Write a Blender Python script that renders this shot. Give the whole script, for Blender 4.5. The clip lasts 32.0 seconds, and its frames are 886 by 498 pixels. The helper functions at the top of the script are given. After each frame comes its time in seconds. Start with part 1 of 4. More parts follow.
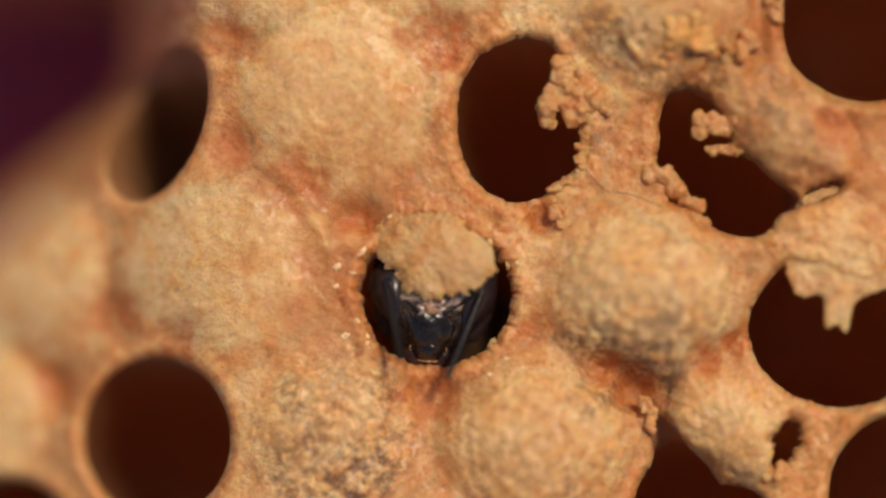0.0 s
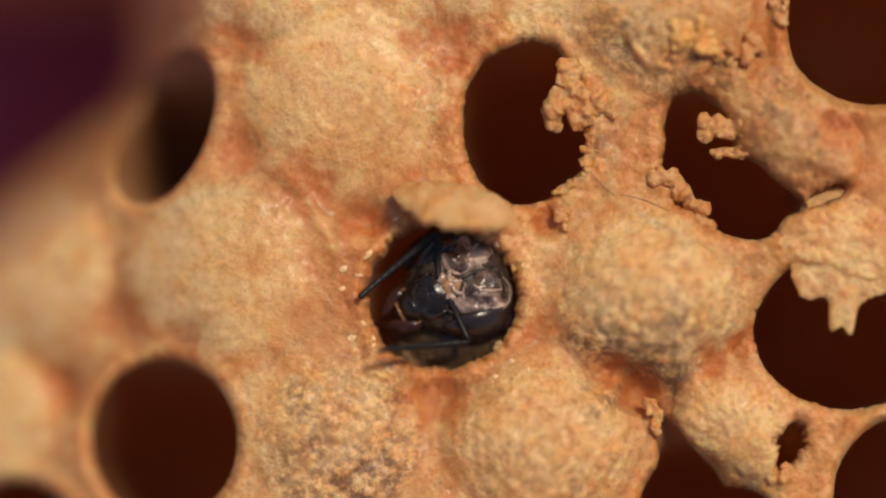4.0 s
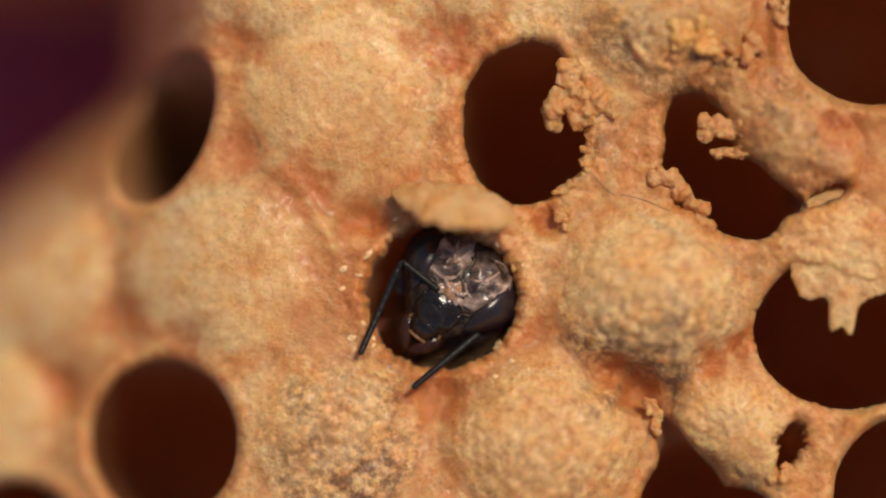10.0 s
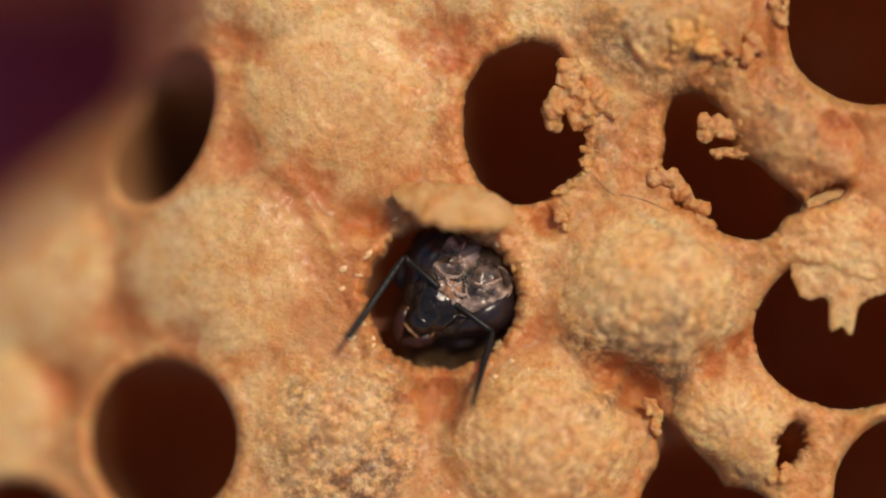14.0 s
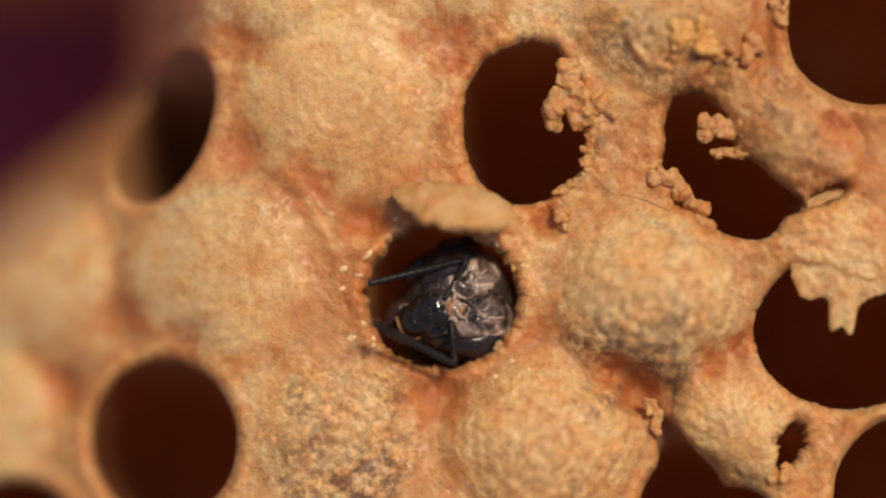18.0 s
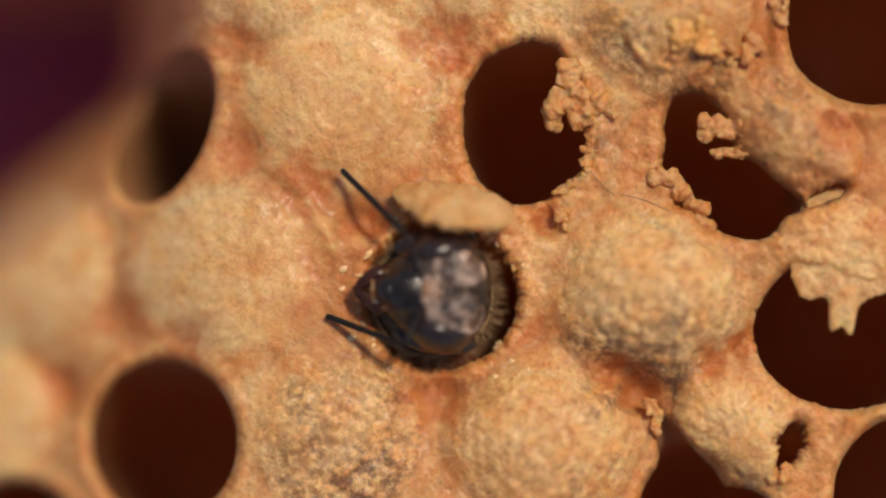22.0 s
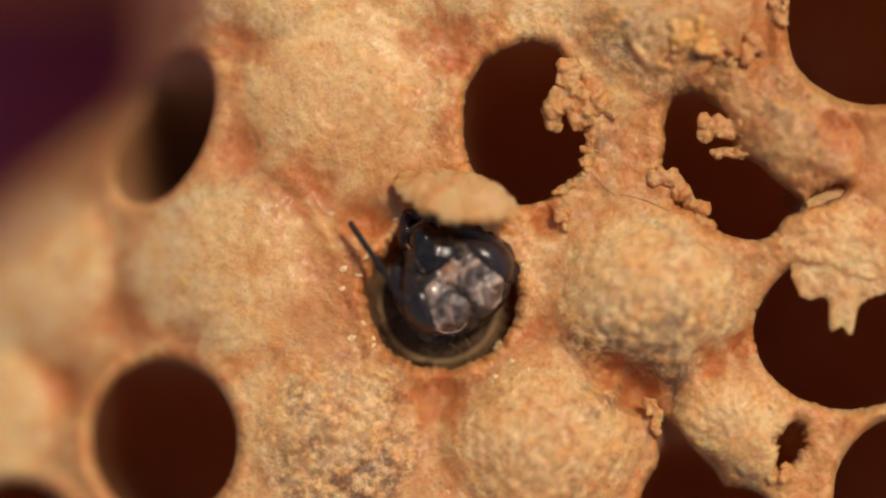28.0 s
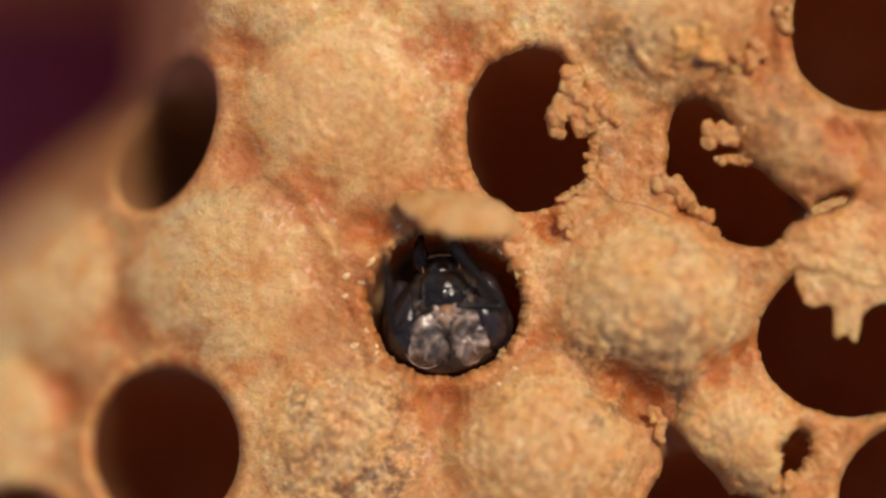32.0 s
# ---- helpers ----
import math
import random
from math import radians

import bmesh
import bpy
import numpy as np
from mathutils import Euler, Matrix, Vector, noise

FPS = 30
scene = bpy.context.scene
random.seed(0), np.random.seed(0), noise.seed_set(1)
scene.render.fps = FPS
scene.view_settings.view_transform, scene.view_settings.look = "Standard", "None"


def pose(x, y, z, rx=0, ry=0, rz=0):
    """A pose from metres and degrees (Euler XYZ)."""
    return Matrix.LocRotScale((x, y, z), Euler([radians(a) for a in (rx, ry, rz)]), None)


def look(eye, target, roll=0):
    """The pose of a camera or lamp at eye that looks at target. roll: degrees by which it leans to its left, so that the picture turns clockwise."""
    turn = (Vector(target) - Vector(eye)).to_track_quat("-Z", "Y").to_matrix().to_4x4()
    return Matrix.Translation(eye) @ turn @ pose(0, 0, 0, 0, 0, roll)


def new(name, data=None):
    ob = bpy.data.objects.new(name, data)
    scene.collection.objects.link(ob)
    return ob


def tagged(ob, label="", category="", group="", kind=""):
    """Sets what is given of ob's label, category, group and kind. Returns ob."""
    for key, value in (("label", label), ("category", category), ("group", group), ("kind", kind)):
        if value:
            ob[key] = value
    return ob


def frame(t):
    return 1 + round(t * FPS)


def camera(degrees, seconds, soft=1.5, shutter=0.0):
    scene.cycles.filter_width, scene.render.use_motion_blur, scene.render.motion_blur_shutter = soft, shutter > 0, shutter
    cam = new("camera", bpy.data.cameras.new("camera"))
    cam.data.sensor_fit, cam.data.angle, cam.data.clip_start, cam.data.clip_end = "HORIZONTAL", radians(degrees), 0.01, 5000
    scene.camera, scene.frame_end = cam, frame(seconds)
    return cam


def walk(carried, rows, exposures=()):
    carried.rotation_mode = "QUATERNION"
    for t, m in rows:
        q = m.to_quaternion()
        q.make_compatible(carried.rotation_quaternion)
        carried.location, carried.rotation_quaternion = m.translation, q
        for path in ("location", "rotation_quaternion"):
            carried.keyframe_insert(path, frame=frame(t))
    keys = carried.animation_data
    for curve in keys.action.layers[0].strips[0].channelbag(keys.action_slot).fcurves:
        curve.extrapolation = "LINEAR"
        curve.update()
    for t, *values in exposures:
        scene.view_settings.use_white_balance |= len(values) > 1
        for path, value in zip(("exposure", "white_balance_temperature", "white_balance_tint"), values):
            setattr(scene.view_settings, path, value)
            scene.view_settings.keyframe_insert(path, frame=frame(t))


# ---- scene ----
import functools

# A patch of brood comb lies on a dark cloth in the sun; a young bee works its way out of one cell.
MM = 0.001
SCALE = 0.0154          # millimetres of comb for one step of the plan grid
HIGH = 145.3            # height of the lens over the comb, millimetres


def plan(u, v, z=0.0):
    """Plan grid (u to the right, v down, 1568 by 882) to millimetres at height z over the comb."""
    k = SCALE * (HIGH - z) / HIGH
    return Vector(((u - 784) * k, (441 - v) * k, z))


# ---- camera and its way ----
cam = camera(9.5, 32.0, soft=2.1)
cam.data.dof.use_dof = True
cam.data.dof.focus_distance = (HIGH - 0.1) * MM
cam.data.dof.aperture_fstop = 10.0


def over(u, v, near=1.0):
    c = plan(u, v)
    return pose(c.x * MM, c.y * MM, HIGH / near * MM)


walk(cam, [(0.0, over(794.5, 445.6, 1.003)), (0.2, over(792.5, 444.8, 1.002)), (0.4, over(786, 442, 1.001)), (0.6, over(784, 441)),
           (29.1, over(784, 441)), (29.5, over(785.5, 441)), (30.0, over(782.5, 441)), (30.5, over(784, 439.5, 1.0005)),
           (31.0, over(779.9, 434.1, 1.002)), (31.5, over(779.7, 432.8, 1.003)), (32.0, over(778.4, 428.2, 1.003))],
     [(0.0, -0.06), (32.0, -0.06)])

# ---- daylight ----
SUN_HIGH, SUN_ROUND = radians(62), radians(38)
world = bpy.data.worlds.new("sky")
scene.world = world
world.use_nodes = True
sky = world.node_tree.nodes.new("ShaderNodeTexSky")
sky.sky_type, sky.sun_disc = "NISHITA", False
sky.sun_elevation, sky.sun_rotation = SUN_HIGH, SUN_ROUND
world.node_tree.nodes["Background"].inputs["Strength"].default_value = 0.085
world.node_tree.links.new(sky.outputs[0], world.node_tree.nodes["Background"].inputs["Color"])
sun = new("sun", bpy.data.lights.new("sun", "SUN"))
sun.data.energy, sun.data.angle, sun.data.color = 3.45, radians(9.0), (1.0, 0.84, 0.66)
toward = Vector((math.sin(SUN_ROUND) * math.cos(SUN_HIGH), math.cos(SUN_ROUND) * math.cos(SUN_HIGH), math.sin(SUN_HIGH)))
sun.matrix_world = look(toward * 2, (0, 0, 0))


# ---- materials ----
def nodes_of(name):
    m = bpy.data.materials.new(name)
    m.use_nodes = True
    return m, m.node_tree.nodes, m.node_tree.links, m.node_tree.nodes["Principled BSDF"]


def ramp(nodes, links, source, stops):
    r = nodes.new("ShaderNodeValToRGB")
    while len(r.color_ramp.elements) < len(stops):
        r.color_ramp.elements.new(0.5)
    for e, (at, c) in zip(r.color_ramp.elements, stops):
        e.position, e.color = at, (*c, 1)
    links.new(source, r.inputs[0])
    return r.outputs[0]


def grain(nodes, links, size, detail=4.0, rough=0.6, warp=0.0, unit=MM):
    """Noise of that grain size in millimetres, in the thing's own space."""
    co = nodes.new("ShaderNodeTexCoord")
    n = nodes.new("ShaderNodeTexNoise")
    n.inputs["Scale"].default_value = 1 / (size * unit)
    n.inputs["Detail"].default_value, n.inputs["Roughness"].default_value = detail, rough
    n.inputs["Distortion"].default_value = warp
    links.new(co.outputs["Object"], n.inputs["Vector"])
    return n.outputs["Fac"]


def blend(nodes, links, kind, fac, a, b):
    m = nodes.new("ShaderNodeMix")
    m.data_type, m.blend_type = "RGBA", kind
    for socket, v in ((m.inputs[0], fac), (m.inputs[6], a), (m.inputs[7], b)):
        if isinstance(v, (int, float)):
            socket.default_value = v
        elif isinstance(v, tuple):
            socket.default_value = (*v, 1)
        else:
            links.new(v, socket)
    return m.outputs[2]


def relief(nodes, links, bsdf, layers):
    last = None
    for height, deep, strength in layers:
        b = nodes.new("ShaderNodeBump")
        b.inputs["Distance"].default_value, b.inputs["Strength"].default_value = deep * MM, strength
        links.new(height, b.inputs["Height"])
        if last:
            links.new(last, b.inputs["Normal"])
        last = b.outputs[0]
    links.new(last, bsdf.inputs["Normal"])


def glow_through(bsdf, weight, deep, radius=(1.0, 0.42, 0.14)):
    bsdf.inputs["Subsurface Weight"].default_value = weight
    bsdf.inputs["Subsurface Radius"].default_value = radius
    bsdf.inputs["Subsurface Scale"].default_value = deep * MM


def shine_through(m, colour, share):
    """Thin wax lets light through to its other side."""
    n, l = m.node_tree.nodes, m.node_tree.links
    t, mix = n.new("ShaderNodeBsdfTranslucent"), n.new("ShaderNodeMixShader")
    t.inputs["Color"].default_value = (*colour, 1)
    mix.inputs[0].default_value = share
    l.new(n["Principled BSDF"].outputs[0], mix.inputs[1])
    l.new(t.outputs[0], mix.inputs[2])
    l.new(mix.outputs[0], n["Material Output"].inputs["Surface"])


def wax_material(name, pale, deep, fleck, flecks=0.5, rough=0.5, through_wax=0.6, loose=0.0, unit=MM):
    m, n, l, b = nodes_of(name)
    big = grain(n, l, 1.6, 3, 0.6, 0.8, unit)
    mid = grain(n, l, 0.40, 6, 0.70, 0.3, unit)
    fine = grain(n, l, 0.10, 4, 0.7, 0.4, unit)
    at = n.new("ShaderNodeAttribute")
    at.attribute_name = "cap"
    dark_mask = n.new("ShaderNodeAttribute")
    dark_mask.attribute_name = "dark_mask"
    # pale crumbly capping over red, denser wax
    base = ramp(n, l, mid, [(0.28, tuple(0.80 * c for c in deep)), (0.46, tuple(0.92 * c + 0.08 * d for c, d in zip(deep, pale))), (0.70, tuple(0.42 * c + 0.58 * d for c, d in zip(deep, pale)))])
    capping = ramp(n, l, mid, [(0.26, deep), (0.40, tuple(0.3 * c + 0.7 * d for c, d in zip(deep, pale))), (0.56, pale), (0.72, tuple(min(0.95, 1.06 * c + 0.02) for c in pale))])
    where = n.new("ShaderNodeMath")
    where.operation = "ADD"
    where.inputs[0].default_value = loose
    if not loose:
        l.new(at.outputs["Fac"], where.inputs[0])
    shift = n.new("ShaderNodeMath")
    shift.operation = "MULTIPLY_ADD"
    shift.inputs[1].default_value, shift.inputs[2].default_value = 2.3, -1.14
    l.new(big, shift.inputs[0])
    l.new(shift.outputs[0], where.inputs[1])
    spread = n.new("ShaderNodeClamp")
    l.new(where.outputs[0], spread.inputs[0])
    shade = blend(n, l, "MIX", spread.outputs[0], base, capping)
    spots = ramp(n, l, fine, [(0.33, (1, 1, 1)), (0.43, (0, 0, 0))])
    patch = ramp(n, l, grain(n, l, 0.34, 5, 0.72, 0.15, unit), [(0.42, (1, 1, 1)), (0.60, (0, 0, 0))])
    dark_tone = blend(n, l, "MULTIPLY", 1.0, dark_mask.outputs["Color"], patch)
    shade = blend(n, l, "MIX", dark_tone, shade, fleck)
    age = n.new("ShaderNodeAttribute")
    age.attribute_name = "age"
    aged = blend(n, l, "MULTIPLY", 1.0, age.outputs["Color"], ramp(n, l, big, [(0.30, (1, 1, 1)), (0.70, (0.45, 0.45, 0.45))]))
    shade = blend(n, l, "MIX", aged, shade, blend(n, l, "MULTIPLY", 1.0, shade, (0.77, 0.57, 0.40)))
    # hollows tinted dark red: thin red wax, with the pit's shade put into the colour
    pit_red = n.new("ShaderNodeAttribute")
    pit_red.attribute_name = "pit_red"
    shade = blend(n, l, "MIX", blend(n, l, "MULTIPLY", 1.0, pit_red.outputs["Color"], ramp(n, l, mid, [(0.40, (1, 1, 1)), (0.72, (0.2, 0.2, 0.2))])), shade, (0.56, 0.17, 0.04))
    mask = blend(n, l, "MULTIPLY", 1.0, spots, (flecks, flecks, flecks))
    shade = blend(n, l, "MIX", mask, shade, fleck)
    # pale grains with darker gaps, and broad washes of cream and orange
    gritty = grain(n, l, 0.17, 3, 0.75, 0.6, unit)
    crust = n.new("ShaderNodeAttribute")
    crust.attribute_name = "crust"
    gap = 0.75 if loose else crust.outputs["Fac"]
    shade = blend(n, l, "MULTIPLY", gap, shade, ramp(n, l, gritty, [(0.33, (0.80, 0.71, 0.62)), (0.47, (0.98, 0.97, 0.95)), (0.66, (1.06, 1.07, 1.09))]))
    shade = blend(n, l, "MULTIPLY", 1.0, shade, ramp(n, l, grain(n, l, 0.95, 3, 0.6, 0.6, unit), [(0.34, (1.0, 0.84, 0.66)), (0.52, (1.0, 1.0, 1.0)), (0.68, (1.03, 1.07, 1.16))]))
    shade = blend(n, l, "MULTIPLY", gap, shade, ramp(n, l, grain(n, l, 0.55, 4, 0.65, 0.9, unit), [(0.34, (0.80, 0.70, 0.62)), (0.46, (1.0, 0.96, 0.92)), (0.60, (1.02, 1.03, 1.04)), (0.72, (0.94, 1.0, 1.10))]))
    l.new(shade, b.inputs["Base Color"])
    wet = ramp(n, l, grain(n, l, 0.16, 3, 0.6, 0.0, unit), [(0.40, (rough + 0.12,) * 3), (0.70, (rough * 0.32,) * 3)])
    l.new(wet, b.inputs["Roughness"])
    b.inputs["Specular IOR Level"].default_value = 0.5
    b.inputs["Coat Weight"].default_value, b.inputs["Coat Roughness"].default_value = 0.14, 0.24
    glow_through(b, through_wax, 0.6)
    relief(n, l, b, [(mid, 0.05, 0.5), (gritty, 0.035, 0.6), (fine, 0.05, 0.9)])
    return m


def plain(name, colour, rough, spec=0.5, bump=0.0, size=0.2, other=None, coat=0.0):
    m, n, l, b = nodes_of(name)
    f = grain(n, l, size, 4, 0.6)
    l.new(ramp(n, l, f, [(0.3, colour), (0.7, other or tuple(c * 1.5 for c in colour))]), b.inputs["Base Color"])
    b.inputs["Roughness"].default_value, b.inputs["Specular IOR Level"].default_value = rough, spec
    b.inputs["Coat Weight"].default_value = coat
    if bump:
        relief(n, l, b, [(f, bump, 1.0)])
    return m


wax = wax_material("brood_wax", (0.87, 0.59, 0.265), (0.69, 0.305, 0.098), (0.25, 0.14, 0.07), 0.40)
shine_through(wax, (0.85, 0.36, 0.10), 0.10)
crumbly = wax_material("crumbly_wax", (0.84, 0.53, 0.24), (0.70, 0.33, 0.11), (0.25, 0.13, 0.06), 0.3, loose=0.75)
crumb_wax = wax_material("crumb_wax", (0.84, 0.51, 0.22), (0.68, 0.30, 0.10), (0.22, 0.10, 0.045), 0.5, 0.42, loose=0.35, unit=1.0)
shine_through(crumb_wax, (1.0, 0.58, 0.24), 0.22)
golden = wax_material("golden_wax", (0.80, 0.45, 0.15), (0.70, 0.33, 0.09), (0.5, 0.25, 0.08), 0.1, 0.4, loose=0.8, unit=1.0)
tube_wax = plain("cell_lining", (0.38, 0.185, 0.085), 0.45, 0.5, 0.06, 0.5, (0.54, 0.28, 0.14))
shine_through(tube_wax, (0.74, 0.35, 0.15), 0.36)
thin_wax = wax_material("thin_cap_wax", (0.92, 0.61, 0.29), (0.82, 0.40, 0.14), (0.50, 0.27, 0.11), 0.25, 0.6, loose=0.8)
shine_through(thin_wax, (1.0, 0.72, 0.42), 0.40)
flake_wax = plain("flake_wax", (0.76, 0.44, 0.19), 0.30, 0.5, 0.03, 0.12, (0.90, 0.62, 0.32), 0.2)
# darker copy of the lining for one cell, its shade put into the colour
shaded_lining = plain("shaded_cell_lining", (0.28, 0.13, 0.055), 0.55, 0.3, 0.05, 0.6, (0.38, 0.18, 0.08))
chitin = plain("black_chitin", (0.008, 0.006, 0.005), 0.26, 0.30, 0.16, 0.40, (0.062, 0.040, 0.027), 0.12)
gloss = plain("polished_chitin", (0.006, 0.005, 0.005), 0.13, 0.32, 0.04, 0.40, (0.024, 0.016, 0.012), 0.3)
eye_black = plain("eye_black", (0.016, 0.011, 0.012), 0.20, 0.45, 0.004, 0.03, (0.030, 0.020, 0.020))
downy, dn, dl, db = nodes_of("pale_down")
veins = grain(dn, dl, 0.75, 4, 0.6, 0.7)
dl.new(ramp(dn, dl, veins, [(0.38, (0.018, 0.012, 0.010)), (0.47, (0.10, 0.066, 0.050)), (0.57, (0.27, 0.185, 0.14)), (0.67, (0.72, 0.54, 0.44))]), db.inputs["Base Color"])
db.inputs["Roughness"].default_value, db.inputs["Specular IOR Level"].default_value = 0.30, 0.5
db.inputs["Coat Weight"].default_value, db.inputs["Coat Roughness"].default_value = 0.6, 0.14
relief(dn, dl, db, [(veins, 0.15, 1.0), (grain(dn, dl, 0.09, 3, 0.6), 0.015, 0.6)])
antenna_black = plain("antenna_black", (0.008, 0.007, 0.007), 0.42, 0.22, 0.004, 0.06, (0.016, 0.013, 0.012))
rosy = plain("rosy_cuticle", (0.16, 0.10, 0.075), 0.24, 0.5, 0.03, 0.3, (0.46, 0.32, 0.25), 0.2)
frons_tan = plain("tan_frons", (0.22, 0.105, 0.05), 0.28, 0.5, 0.05, 0.25, (0.55, 0.30, 0.16), 0.2)
honey = plain("honey_cuticle", (0.12, 0.05, 0.018), 0.25, 0.6, 0.01, 0.15, (0.34, 0.17, 0.06))
amber = plain("amber_cuticle", (0.16, 0.045, 0.02), 0.25, 0.6, 0.01, 0.1, (0.28, 0.09, 0.04))
jaw_red = plain("dark_red_cuticle", (0.012, 0.005, 0.004), 0.18, 0.35, 0.01, 0.3, (0.055, 0.018, 0.010))
tan_hair = plain("tan_hair", (0.27, 0.165, 0.08), 0.55, 0.3, 0, 0.3)
pale_hair = plain("pale_hair", (0.50, 0.33, 0.16), 0.55, 0.3, 0, 0.3)
thorax_brown = plain("thorax_brown", (0.030, 0.018, 0.010), 0.35, 0.35, 0.05, 0.3, (0.075, 0.045, 0.026))
cloth = plain("dark_purple_cloth", (0.44, 0.095, 0.16), 0.9, 0.1, 0.4, 1.0, (0.54, 0.12, 0.20))


# ---- building helpers ----
def mesh_from(name, verts, faces, material, smooth=True):
    me = bpy.data.meshes.new(name)
    me.from_pydata([tuple(c * MM for c in v) for v in verts], [], faces)
    me.materials.append(material)
    if smooth:
        me.polygons.foreach_set("use_smooth", [True] * len(me.polygons))
    me.update()
    return me


def part(name, geometry, material, parent, label="", smooth=True):
    ob = new(name, mesh_from(name, *geometry, material, smooth))
    ob.parent = parent
    return tagged(ob, label) if label else ob


class Rough:
    """Smooth random relief over the plan, from tables of random numbers."""
    def __init__(self, seed):
        self.table = np.random.RandomState(seed).rand(256, 256)

    def __call__(self, x, y, size):
        x, y = np.asarray(x, float) / size + 57.3, np.asarray(y, float) / size + 91.7
        i, j = np.floor(x).astype(int), np.floor(y).astype(int)
        f, g = x - i, y - j
        f, g = f * f * (3 - 2 * f), g * g * (3 - 2 * g)
        t = self.table
        i0, j0, i1, j1 = i % 256, j % 256, (i + 1) % 256, (j + 1) % 256
        return (t[i0, j0] * (1 - f) * (1 - g) + t[i1, j0] * f * (1 - g) + t[i0, j1] * (1 - f) * g + t[i1, j1] * f * g) - 0.5

    def fractal(self, x, y, size, octaves=4, fade=0.55):
        out, k = 0, 1.0
        for o in range(octaves):
            out = out + k * self(x + 3.1 * o, y - 2.7 * o, size / 2 ** o)
            k *= fade
        return out


bumps, ragged = Rough(3), Rough(8)


def smoothstep(a, b, x):
    q = np.clip((x - a) / (b - a), 0, 1)
    return q * q * (3 - 2 * q)


def tube(points, radii, sides=12, cap=True):
    """A round rod along the points."""
    verts, faces = [], []
    pts = [Vector(p) for p in points]
    for i, p in enumerate(pts):
        d = (pts[min(i + 1, len(pts) - 1)] - pts[max(i - 1, 0)]).normalized()
        side = d.orthogonal().normalized() if i == 0 else (side - side.dot(d) * d).normalized()
        other = d.cross(side)
        for k in range(sides):
            a = 2 * math.pi * k / sides
            verts.append(p + radii[i] * (math.cos(a) * side + math.sin(a) * other))
    for i in range(len(pts) - 1):
        for k in range(sides):
            q = (k + 1) % sides
            faces.append((i * sides + k, i * sides + q, (i + 1) * sides + q, (i + 1) * sides + k))
    if cap:
        faces.append(tuple(range(sides))[::-1])
        faces.append(tuple((len(pts) - 1) * sides + k for k in range(sides)))
    return verts, faces


def globe(shape, nu=40, nv=24):
    """A closed rounded body: shape(a, b) gives a point for longitude a and height b from -1 to 1."""
    verts, faces = [shape(0.0, -1.0)], []
    for j in range(1, nv):
        b = -math.cos(math.pi * j / nv)
        verts += [shape(2 * math.pi * i / nu, b) for i in range(nu)]
    verts.append(shape(0.0, 1.0))
    for i in range(nu):
        q = (i + 1) % nu
        faces.append((0, 1 + q, 1 + i))
        for j in range(nv - 2):
            s = 1 + j * nu
            faces.append((s + i, s + q, s + nu + q, s + nu + i))
        faces.append((len(verts) - 1, 1 + (nv - 2) * nu + i, 1 + (nv - 2) * nu + q))
    return verts, faces


def ball(centre, size, turn=(0, 0, 0), lumps=0.0, lump_size=0.5, nu=32, nv=20, seed=0.0):
    rot = Euler([radians(a) for a in turn]).to_matrix()

    def shape(a, b):
        w = math.sqrt(max(0.0, 1 - b * b))
        p = Vector((w * math.cos(a), w * math.sin(a), b))
        k = 1 + lumps * noise.fractal(p / lump_size + Vector((seed, seed * 1.7, 3)), 0.8, 2.0, 4)
        return Vector(centre) + rot @ Vector((p.x * size[0] * k, p.y * size[1] * k, p.z * size[2] * k))
    return globe(shape, nu, nv)


def joined(*pieces):
    verts, faces = [], []
    for v, f in pieces:
        base = len(verts)
        verts += list(v)
        faces += [tuple(i + base for i in face) for face in f]
    return verts, faces


# ---- plan of the comb ----
# capped cells: place on the plan, dome radius and height in millimetres, dark tone, roughness
CAPPED = [(1150, 528, 2.75, 1.15, 0.75, 1.0), (965, 790, 2.80, 0.95, 0.30, 1.0), (600, 775, 2.5, 0.35, 0.9, 0.9), (612, 165, 3.1, 0.22, 0.05, 0.5),
          (390, 482, 2.7, 0.25, 0.05, 0.4), (50, 470, 2.6, 0.5, 0.0, 0.4), (-45, 745, 2.7, 0.5, 0.0, 0.5), (1185, 20, 2.7, 0.75, 0.45, 0.9),
          (800, -115, 2.7, 0.5, 0.1, 0.5), (455, -95, 2.7, 0.4, 0.1, 0.5), (770, 1050, 2.7, 0.7, 0.2, 1.0), (440, 1040, 2.7, 0.5, 0.3, 0.8),
          (1120, 1075, 2.7, 0.6, 0.2, 1.0)]
